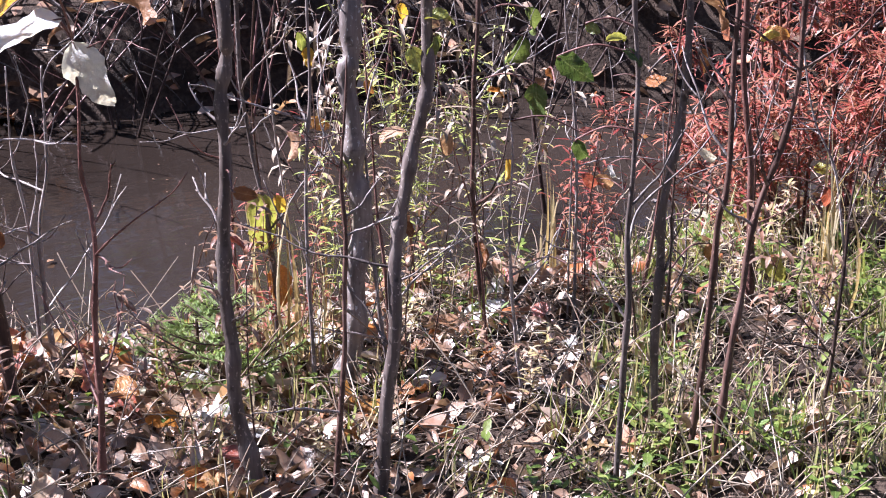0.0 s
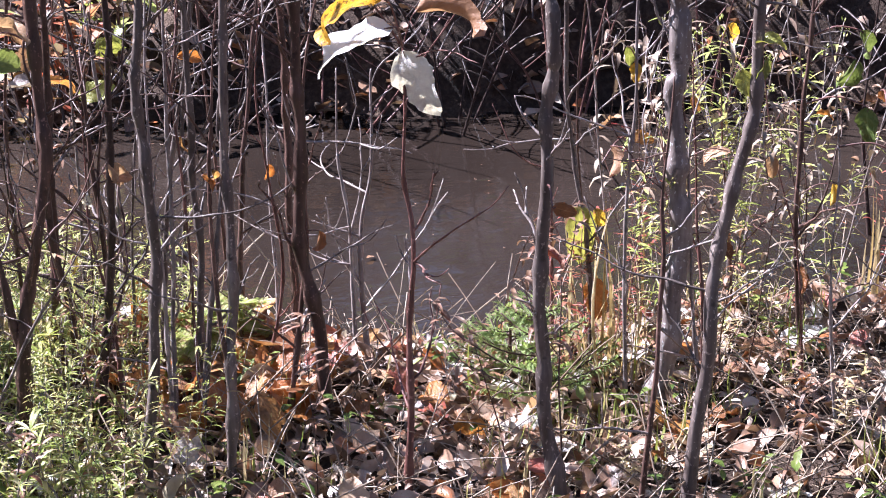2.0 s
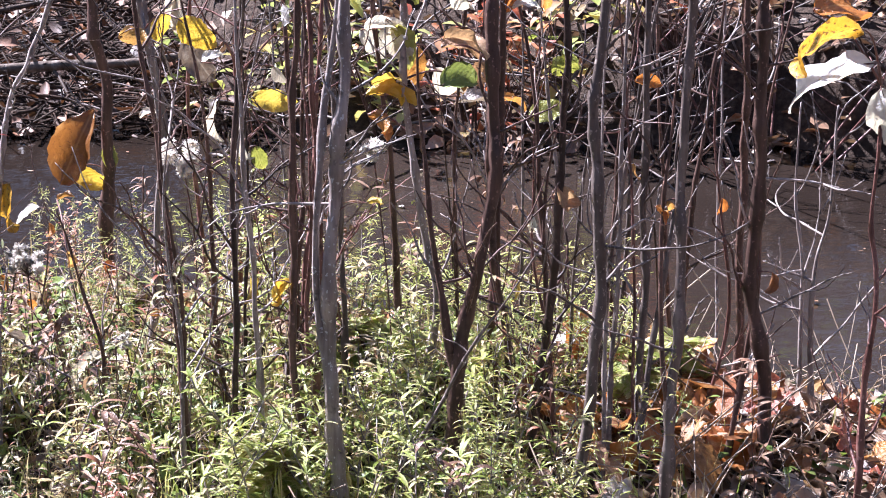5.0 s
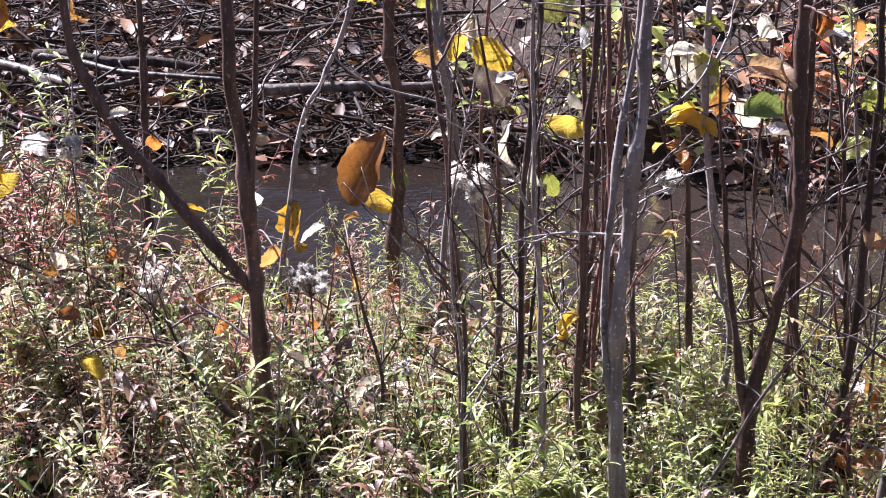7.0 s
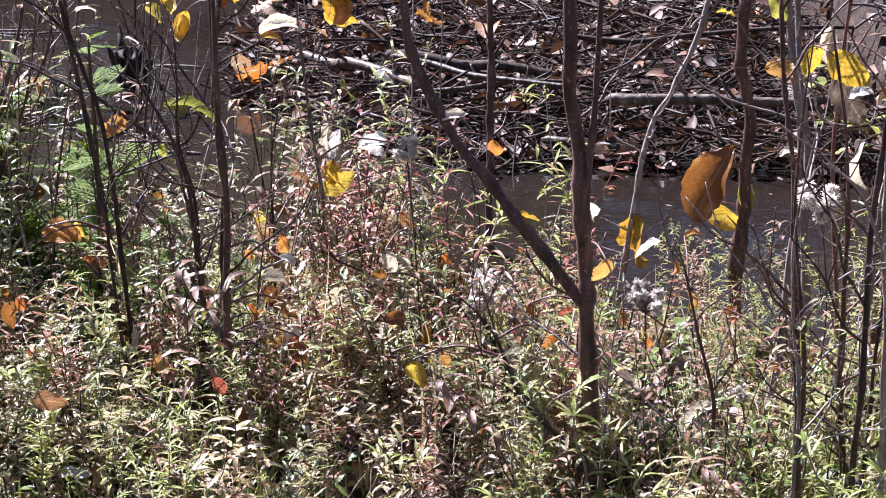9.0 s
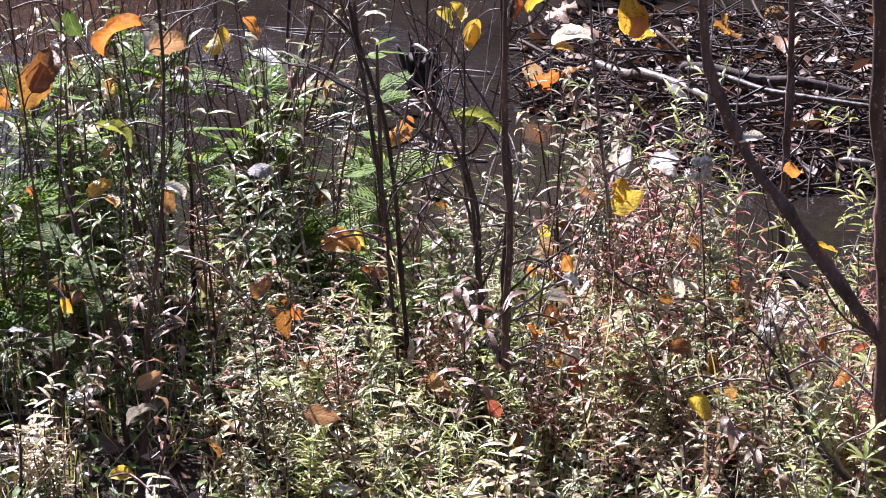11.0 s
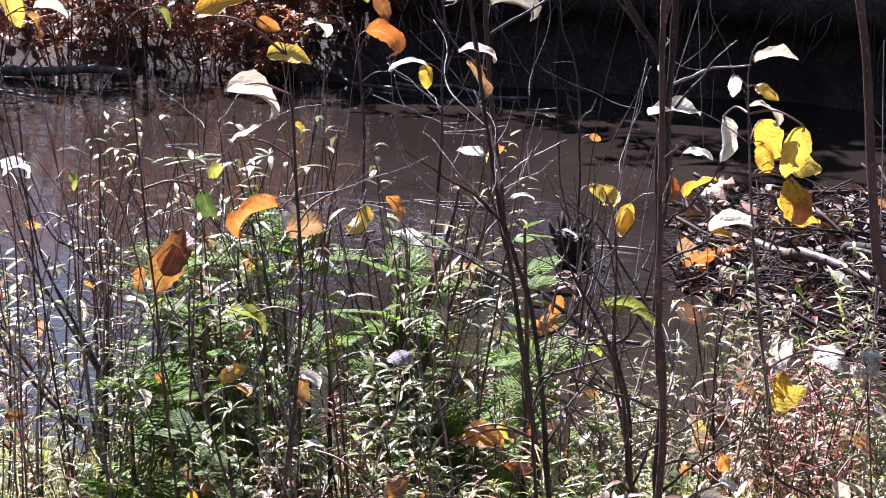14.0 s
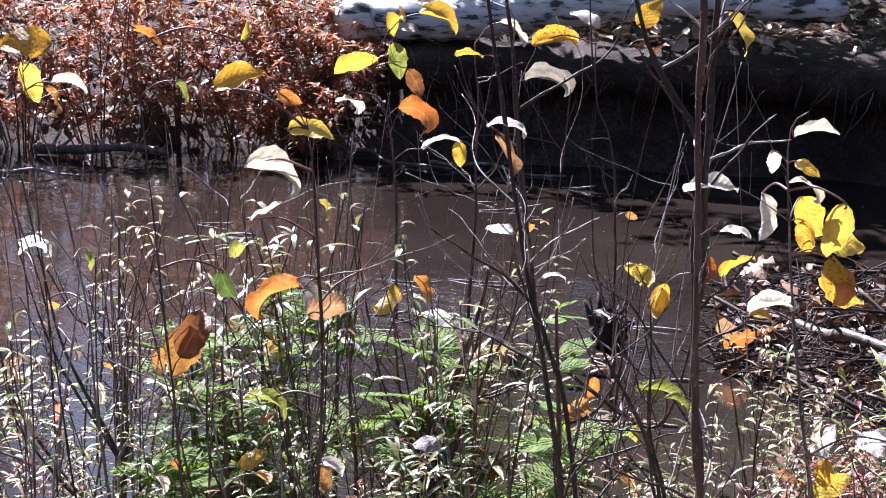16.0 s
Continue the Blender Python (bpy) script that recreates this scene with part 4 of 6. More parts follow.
for row in (
    ("white", -1.12, 4.21, 1.02, 0.069, 15, 0.25),
    ("white", -2.40, 7.42, 0.41, 0.139, 40, 0.25),
    ("spotted", -1.66, 6.20, 0.90, 0.117, 25, 0.50),
    ("pale", -1.67, 6.19, 0.80, 0.131, 25, 0.40),
    ("white", -2.19, 7.50, 0.75, 0.112, -10, 0.45),
    ("white", -1.59, 6.22, 0.95, 0.083, 5, 0.40),
    ("yellow", -0.90, 4.21, 1.20, 0.051, 40, 0.70),
    ("yellow", -0.77, 4.25, 1.17, 0.072, -45, 0.35),
    ("yellow", -0.70, 4.43, 0.83, 0.054, -80, 0.85),
    ("yellow", -0.64, 4.45, 0.82, 0.065, -20, 0.80),
    ("spotted", -0.64, 4.45, 0.75, 0.113, -85, 0.50),
    ("white", -0.77, 4.25, 0.87, 0.052, 10, 0.60),
    ("yellow", -0.77, 4.25, 0.82, 0.060, 50, 0.35),
    ("white", -0.70, 4.43, 0.91, 0.067, 15, 0.35),
    ("yellow", -0.70, 4.43, 0.94, 0.045, -20, 0.60),
    ("white", -0.75, 4.41, 0.95, 0.045, -60, 0.50),
):
    hang_leaf(*row)
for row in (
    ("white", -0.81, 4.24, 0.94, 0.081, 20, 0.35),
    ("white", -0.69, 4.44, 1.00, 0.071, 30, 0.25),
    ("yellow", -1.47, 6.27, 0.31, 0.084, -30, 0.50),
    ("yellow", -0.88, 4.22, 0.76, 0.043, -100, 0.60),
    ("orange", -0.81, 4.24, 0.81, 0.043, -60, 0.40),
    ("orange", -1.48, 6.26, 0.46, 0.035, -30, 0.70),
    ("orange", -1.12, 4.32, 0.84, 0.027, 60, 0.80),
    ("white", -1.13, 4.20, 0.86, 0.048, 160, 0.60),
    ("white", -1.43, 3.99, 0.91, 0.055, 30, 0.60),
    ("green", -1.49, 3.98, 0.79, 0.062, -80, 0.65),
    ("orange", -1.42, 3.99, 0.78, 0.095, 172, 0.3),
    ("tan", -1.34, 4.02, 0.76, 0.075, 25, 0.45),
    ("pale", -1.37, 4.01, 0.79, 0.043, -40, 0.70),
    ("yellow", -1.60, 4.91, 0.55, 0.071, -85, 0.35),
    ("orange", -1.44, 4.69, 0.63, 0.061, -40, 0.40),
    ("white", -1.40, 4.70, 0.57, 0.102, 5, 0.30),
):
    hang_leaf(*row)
for row in (
    ("brown", -1.54, 3.96, 0.72, 0.085, 60, 0.70),
    ("amber", -1.56, 3.96, 0.69, 0.075, -100, 0.70),
    ("orange", -1.89, 4.52, 0.50, 0.052, -90, 0.60),
    ("white", -1.89, 4.52, 0.45, 0.078, 5, 0.35),
    ("white", -1.57, 4.65, 0.53, 0.062, 10, 0.40),
    ("white", -2.46, 5.07, 0.56, 0.079, 5, 0.30),
    ("orange", -0.76, 4.41, 0.70, 0.052, 25, 0.35),
    ("white", -0.66, 4.45, 0.49, 0.069, -120, 0.60),
    ("white", -0.59, 4.47, 0.48, 0.056, 10, 0.40),
    ("yellow", -0.65, 4.45, 0.42, 0.070, 40, 0.70),
    ("orange", -1.34, 4.72, 0.27, 0.028, -80, 0.60),
    ("orange", -1.01, 4.23, 0.57, 0.049, 10, 0.70),
    ("olive", -0.81, 4.07, 0.65, 0.046, 5, 0.25),
    ("olive", -0.90, 4.23, 0.62, 0.039, 0, 0.60),
    ("olive", -1.42, 3.99, 0.61, 0.065, -5, 0.20),
    ("olive", -1.45, 3.99, 0.62, 0.035, 130, 0.40),
):
    hang_leaf(*row)
for row in (
    ("yellow", -1.45, 3.98, 1.18, 0.033, 60, 0.50),
    ("yellow", -2.32, 7.45, 0.68, 0.095, 10, 0.40),
    ("white", -2.67, 7.33, 0.53, 0.104, 20, 0.30),
    ("white", -0.95, 4.15, 0.75, 0.034, 0, 0.40),
    ("olive", -1.54, 3.95, 1.09, 0.038, -50, 0.40),
    ("orange", -2.05, 4.46, 0.98, 0.061, -40, 0.40),
    ("white", -1.08, 4.33, 0.76, 0.045, 25, 0.25),
    ("orange", -1.89, 4.52, 0.30, 0.025, -60, 0.80),
    ("orange", -1.44, 3.99, 0.49, 0.035, -20, 0.50),
    ("white", -1.34, 4.02, 0.51, 0.048, 10, 0.50),
    ("orange", -1.09, 4.12, 0.40, 0.056, 5, 0.50),
    ("orange", -1.01, 4.23, 0.58, 0.043, 30, 0.70),
    ("brown", -1.35, 4.01, 0.49, 0.051, -80, 0.60),
    ("white", -1.58, 4.65, 0.30, 0.055, 10, 0.40),
    ("orange", -1.57, 3.95, 0.51, 0.020, -70, 0.60),
    ("orange", -1.32, 4.72, 0.28, 0.026, -90, 0.60),
):
    hang_leaf(*row)
for row in (
    ("orange", -1.04, 4.13, 0.36, 0.024, -20, 0.50),
    ("orange", -1.98, 4.49, -0.21, 0.093, 5, 0.45),
    ("orange", -0.77, 4.25, 0.07, 0.038, -90, 0.35),
    ("spotted", -0.48, 4.46, 0.09, 0.076, -90, 0.40),
    ("yellow", -0.52, 4.43, 0.04, 0.071, -60, 0.50),
    ("brown", -1.32, 4.02, 0.15, 0.043, -50, 0.50),
    ("yellow", -1.55, 4.65, -0.01, 0.057, -20, 0.35),
    ("yellow", -1.46, 4.68, 0.01, 0.056, 20, 0.30),
    ("pale", -0.73, 4.26, 0.29, 0.053, 10, 0.40),
    ("brown", -1.27, 4.04, 0.08, 0.077, 20, 0.20),
):
    hang_leaf(*row)

rng = random.Random(29)
for k in range(18):
    x, y = -rng.uniform(4.0, 4.9) * math.sin(radians(rng.uniform(-14, -2))), rng.uniform(4.0, 4.6)
    hang_leaf(rng.choice(("olive", "yellow", "white", "orange", "olive", "tan", "pale")), x, y, rng.uniform(0.5, 0.86), rng.uniform(0.05, 0.095), rng.uniform(-110, 40), rng.uniform(0.35, 0.8))
for k in range(3):
    hang_leaf(rng.choice(("yellow", "yellow", "white", "spotted")), -0.69 + rng.uniform(-0.1, 0.1), 4.44 + rng.uniform(-0.06, 0.06), rng.uniform(0.8, 1.0), rng.uniform(0.06, 0.095), rng.uniform(-110, 20), rng.uniform(0.5, 0.85))


# ---- the thicket's thinner shoots ----
def spot(yaw, r):
    return -r * math.sin(radians(yaw)), r * math.cos(radians(yaw))


def shoot(rng, yaw, r, height, thick, kind, lean=0.12):
    x, y = spot(yaw, r)
    a, b = rng.uniform(-lean, lean), rng.uniform(-lean, lean)
    pts = [(x, y, 0), (x + a * height * 0.35 + rng.uniform(-0.02, 0.02), y + b * height * 0.3, height * 0.35),
           (x + a * height * 0.7 + rng.uniform(-0.03, 0.03), y + b * height * 0.7, height * 0.7), (x + a * height * 1.2, y + b * height, height)]
    return sapling(kind, thick, False, *pts)


rng = random.Random(31)
for k in range(34):
    shoot(rng, rng.uniform(-17, -2.5), rng.uniform(3.8, 4.75), rng.uniform(0.7, 1.5), rng.uniform(0.0035, 0.008), rng.choice(("grey", "brown", "brown", "pale", "red")))
for k in range(16):
    shoot(rng, rng.uniform(-40, -24), rng.uniform(3.9, 4.8), rng.uniform(0.5, 1.3), rng.uniform(0.0025, 0.0055), rng.choice(("brown", "pale", "red")), 0.2)
for k in range(30):
    shoot(rng, rng.uniform(3, 30), rng.uniform(4.2, 5.7), rng.uniform(0.45, 1.05), rng.uniform(0.002, 0.004), rng.choice(("brown", "pale", "dark")), 0.22)


for k in range(22):
    shoot(rng, rng.uniform(13, 28), rng.uniform(4.4, 5.3), rng.uniform(0.55, 0.95), rng.uniform(0.0018, 0.0032), rng.choice(("pale", "pale", "brown")), 0.25)


for k in range(14):
    shoot(rng, rng.uniform(15, 27), rng.uniform(4.5, 5.25), rng.uniform(0.75, 1.1), rng.uniform(0.0031, 0.0038), rng.choice(("pale", "brown", "brown")), 0.16)
for k in range(16):
    shoot(rng, rng.uniform(15.5, 25), rng.uniform(4.4, 5.2), rng.uniform(0.7, 1.05), rng.uniform(0.0017, 0.0029), rng.choice(("pale", "brown", "red")), 0.14)


# ---- plants of the bank ----
def inside(yaw, r, slack=0.1):
    return r < along(NEAR, yaw) - slack


def herb_stem(s, rng, height, bend, r=0.0022):
    a = rng.uniform(0, 2 * math.pi)
    pts = [Vector((0, 0, -0.03))]
    for i in range(1, 6):
        t = i / 5
        pts.append(Vector((math.cos(a) * bend * t * t + rng.uniform(-0.006, 0.006), math.sin(a) * bend * t * t + rng.uniform(-0.006, 0.006), height * t)))
    way = smooth_way(pts, 0.03)
    s.tube(way, [r * (1.1 - 0.7 * i / len(way)) for i in range(len(way))], 5)
    return way


def herb(name, label, category, group, rng, height, bend, leaves, length, width, foliage, droop=0.9, low=0.15, bark="brown", branches=0, up=0.35, plume=None):
    """One plant: a stalk, side shoots, and narrow leaves set round them."""
    s, f = Shape(), Shape()
    lines, shoots = [(herb_stem(s, rng, height, bend), low)], []
    for _ in range(branches):
        q = lines[0][0][int(len(lines[0][0]) * rng.uniform(0.3, 0.85))]
        a = rng.uniform(0, 2 * math.pi)
        d = Vector((math.cos(a), math.sin(a), rng.uniform(0.6, 1.6))).normalized()
        w = smooth_way([q, q + d * height * 0.16, q + (d + Vector((0, 0, 0.4))) * height * 0.28], 0.025)
        side = Shape()
        side.tube(w, [0.0013] * len(w), 4)
        shoots.append(side)
        lines.append((w, 0.1))
    for k in range(leaves):
        line, lo = lines[0] if not branches or rng.random() < 0.5 else rng.choice(lines[1:])
        q = line[min(len(line) - 1, int(len(line) * rng.uniform(lo, 1.0)))]
        a = rng.uniform(0, 2 * math.pi)
        d = Vector((math.cos(a), math.sin(a), rng.uniform(up - 0.5, up + 0.4)))
        f.leaf(q, d, (0, 0, 1), length * rng.uniform(0.55, 1.2), width * rng.uniform(0.7, 1.2), droop * rng.uniform(0.2, 1.5), rng.uniform(0, 0.5), 4, 0.42)
    if plume:
        for k in range(plume):
            line = rng.choice(lines)[0]
            q = line[-1 - rng.randrange(max(1, len(line) // 4))]
            f.leaf(q + Vector((rng.uniform(-1, 1), rng.uniform(-1, 1), rng.uniform(-1, 1))) * 0.012, (rng.uniform(-1, 1), rng.uniform(-1, 1), 0.8), (0, 0, 1), 0.014, 0.006, 0.2, 0.2, 2)
    ob = part(name, s, BARK[bark])
    tagged(ob, label, category, group)
    for side in shoots:
        part("side_shoot", side, BARK[bark], ob)
    tagged(part("foliage", f, FOLIAGE[foliage], ob), kind="stuff")
    return ob


PLANTED = set()


def scatter(protos, rng, count, yaws, depth, sizes, keep=None):
    """Copies of the given plants over a stretch of the near bank; depth is the way back from its edge."""
    done = 0
    while done < count:
        yaw = rng.uniform(*yaws)
        back = rng.uniform(*depth)
        r = along(NEAR, yaw) - back
        low = 0.6 if -4.5 < yaw < 5.5 and back < 0.75 else 1.0
        if keep and not keep(yaw, r):
            continue
        x, y = spot(yaw, r)
        k = rng.randrange(len(protos))
        m = pose(x, y, ground_z(x, y), rng.uniform(-9, 9), rng.uniform(-9, 9), rng.uniform(0, 360)) @ Matrix.Diagonal((*[rng.uniform(*sizes) * low] * 3, 1))
        ob = protos[k]
        if ob in PLANTED:
            ob = copy_thing(ob, m)
        ob.matrix_basis = m
        PLANTED.add(ob)
        done += 1


rng = random.Random(41)
ASTERS = [herb("aster", "leafy aster with narrow pale drooping leaves on the bank", "plant", "asters on the bank", rng, rng.uniform(0.36, 0.6), rng.uniform(0.02, 0.14), rng.randint(95, 140),
               0.044, 0.0078, kind, branches=rng.randint(3, 4)) for kind in ("aster", "aster_green", "aster_pink", "aster_green", "aster", "aster_green", "aster_pink", "aster_green", "aster_pink", "aster")]
scatter(ASTERS, rng, 34, (-13, 4), (0.0, 1.5), (0.5, 0.85), lambda a, r: r > 3.85 and (a > -4 or rng.random() < 0.4))
GREEN = ASTERS[1::2] + ASTERS[:1]
scatter(GREEN, rng, 36, (11, 31), (0.6, 1.6), (0.55, 1.0), lambda a, r: r > 4.0)
scatter(ASTERS, rng, 40, (3, 20), (0.6, 1.5), (0.5, 0.85), lambda a, r: r > 4.05)
scatter(ASTERS, rng, 34, (3, 31), (0.0, 0.8), (0.4, 0.7))
PALE = [herb("withered_aster", "withered aster, its leaves coloured paler for sunlit highlights", "plant", "asters on the bank", rng, rng.uniform(0.25, 0.42), rng.uniform(0.03, 0.14), rng.randint(50, 80), 0.05, 0.011, "aster_pale", branches=3) for _ in range(3)]
scatter(PALE, rng, 26, (-9, 8), (0.4, 1.3), (0.45, 0.75))
scatter(PALE, rng, 18, (8, 26), (0.3, 1.7), (0.5, 1.0))
scatter(PALE, rng, 14, (-40, -26), (0.2, 1.3), (0.35, 0.6))
GOLD = [herb("goldenrod", "yellow-green goldenrod with slender leaves and dry plumes", "plant", "goldenrod on the bank", rng, rng.uniform(0.55, 0.75), rng.uniform(0.05, 0.16), rng.randint(60, 85),
             0.07, 0.009, "goldenrod", branches=rng.randint(4, 7), plume=60, bark="pale") for _ in range(4)]
scatter(GOLD, rng, 24, (-5.5, 1.0), (0.1, 0.8), (0.42, 0.62))
scatter(GOLD, rng, 26, (-15, -6), (0.1, 1.25), (0.28, 0.45))
scatter(GREEN, rng, 5, (7, 14), (0.0, 0.6), (0.8, 1.0))
scatter(PALE, rng, 5, (7, 14), (0.0, 0.6), (0.6, 0.8))
scatter(GREEN, rng, 5, (16, 27), (0.2, 0.9), (1.1, 1.4))
scatter(GOLD, rng, 5, (2.5, 6.5), (0.3, 0.9), (0.62, 0.78))
scatter(GOLD, rng, 6, (-33.5, -29), (0.1, 0.6), (0.5, 0.8))
scatter(GOLD, rng, 4, (-30, -27), (0.3, 0.7), (0.6, 0.9))
scatter(GOLD, rng, 9, (9, 14), (1.3, 1.9), (0.35, 0.5))
REDS = [herb("willowherb", "red-leaved willowherb on the bank", "plant", "red herbs on the bank", rng, rng.uniform(0.35, 0.55), rng.uniform(0.02, 0.1), rng.randint(50, 80), 0.05, 0.008, "red", branches=4, bark="red") for _ in range(4)]
scatter(REDS, rng, 12, (3, 13), (0.6, 1.3), (0.4, 0.8), lambda a, r: r > 3.9)
scatter(REDS, rng, 20, (2.5, 9), (0.1, 0.9), (0.6, 0.95))
scatter(PALE, rng, 10, (0, 14), (0.2, 1.2), (0.8, 1.1))
scatter(GREEN, rng, 5, (6, 13), (0.1, 0.8), (0.8, 1.0))
scatter(PALE, rng, 26, (1, 13), (0.5, 1.2), (0.4, 0.6), lambda a, r: r > 4.0)
LIME = [herb("feathery_weed", "low weed with feathery lime-green leaves on the bank", "plant", "feathery weeds on the bank", rng, rng.uniform(0.14, 0.24), rng.uniform(0.03, 0.1), rng.randint(70, 100), 0.04, 0.006, "feathery", branches=3, up=0.5, low=0.05, bark="pale") for _ in range(3)]
scatter(LIME, rng, 44, (-14, -2), (0.4, 1.5), (0.7, 1.15), lambda a, r: r > 3.5)
scatter(LIME, rng, 14, (3, 14), (0.5, 1.2), (0.6, 1.0), lambda a, r: r > 4.0)
scatter(LIME, rng, 20, (2, 17), (0.75, 1.4), (0.8, 1.3), lambda a, r: r > 3.85)
scatter(GOLD, rng, 3, (3, 15), (0.8, 1.35), (0.35, 0.5), lambda a, r: r > 3.9)
scatter(PALE, rng, 34, (0, 17), (0.9, 1.35), (0.5, 0.8), lambda a, r: r > 3.9)
scatter(ASTERS[2::4], rng, 14, (0, 15), (0.95, 1.35), (0.5, 0.7), lambda a, r: r > 3.9)
scatter(PALE, rng, 30, (-2, 17), (1.25, 1.9), (0.4, 0.65))
scatter(ASTERS, rng, 34, (-2, 18), (1.2, 1.95), (0.35, 0.6))
scatter(REDS, rng, 8, (1, 15), (1.2, 1.8), (0.3, 0.55))
scatter(LIME, rng, 22, (-14, 17), (1.2, 1.8), (0.6, 1.1))
scatter(PALE, rng, 14, (-15, -2), (0.9, 1.6), (0.3, 0.5))
scatter(PALE, rng, 16, (16, 26), (0.8, 1.5), (0.45, 0.75))
scatter(GOLD, rng, 16, (-15, -8), (0.3, 1.3), (0.3, 0.45))
scatter(REDS, rng, 4, (-35, -32), (-0.05, 0.6), (0.6, 0.95))
scatter(REDS, rng, 4, (-27, -24), (0.1, 0.6), (0.6, 0.9))
RUSTS = [herb("dry_herb", "withered rust-brown herb on the bank", "plant", "withered herbs", rng, rng.uniform(0.25, 0.45), rng.uniform(0.05, 0.2), rng.randint(25, 45), 0.06, 0.012, "withered", droop=1.6, branches=2) for _ in range(4)]
scatter(RUSTS, rng, 20, (-6, 14), (0.0, 1.5), (0.6, 1.0))
scatter(RUSTS, rng, 46, (-40, 30), (0.0, 1.9), (0.6, 1.0), lambda a, r: r > 3.3)
TALL = [herb("pale_herb", "tall withered herb with hanging tan leaves", "plant", "withered herbs", rng, rng.uniform(0.7, 0.95), rng.uniform(0.1, 0.2), 40, 0.085, 0.012, "dry", droop=2.2, low=0.4, branches=2) for _ in range(2)]
scatter(TALL, rng, 3, (-27.5, -25.5), (0.1, 0.5), (0.8, 1.0))
scatter(TALL, rng, 3, (-31, -28), (0.2, 0.8), (0.7, 1.0))


WANDS = [herb("willow_shoot", "slender dark shoot with narrow hanging silvery leaves", "plant", "shoots by the water", rng, rng.uniform(0.7, 0.95), rng.uniform(0.05, 0.2), rng.randint(45, 70), 0.05, 0.011, kind, droop=1.5, low=0.35, bark="dark", branches=6) for kind in ("aster_green", "aster", "aster_green", "aster_pale")]
scatter(WANDS, rng, 13, (14, 30), (0.05, 0.9), (0.7, 1.05))
scatter(WANDS, rng, 4, (8, 14), (0.3, 1.0), (0.55, 0.8))
rng = random.Random(47)
for k in range(64):
    yaw = rng.uniform(1, 26)
    x, y = spot(yaw, along(NEAR, yaw) - rng.uniform(0.1, 1.6))
    hang_leaf(rng.choice(("white", "white", "orange", "red", "yellow", "pale", "tan", "brown", "olive")), x, y, rng.uniform(0.08, 0.5), rng.uniform(0.03, 0.06), rng.uniform(-100, 60), rng.uniform(0.3, 0.8))
for k in range(44):
    yaw = rng.uniform(-3, 18)
    x, y = spot(yaw, rng.uniform(3.9, 4.7))
    hang_leaf(rng.choice(("red", "orange", "brown", "orange", "amber")), x, y, rng.uniform(0.12, 0.36), rng.uniform(0.025, 0.045), rng.uniform(-110, 40), rng.uniform(0.3, 0.7))
for k in range(28):
    yaw = rng.uniform(17.5, 27)
    x, y = spot(yaw, along(NEAR, yaw) - rng.uniform(0.1, 1.0))
    hang_leaf(rng.choice(("white", "white", "olive", "green", "yellow", "pale", "orange")), x, y, rng.uniform(0.3, 0.78), rng.uniform(0.035, 0.075), rng.uniform(-80, 60), rng.uniform(0.3, 0.8))
for k in range(26):
    yaw = rng.uniform(-40, -24)
    x, y = spot(yaw, along(NEAR, yaw) - rng.uniform(0.1, 1.2))
    hang_leaf(rng.choice(("tan", "brown", "olive", "red", "orange", "white")), x, y, rng.uniform(0.08, 0.6), rng.uniform(0.03, 0.06), rng.uniform(-100, 60), rng.uniform(0.3, 0.8))


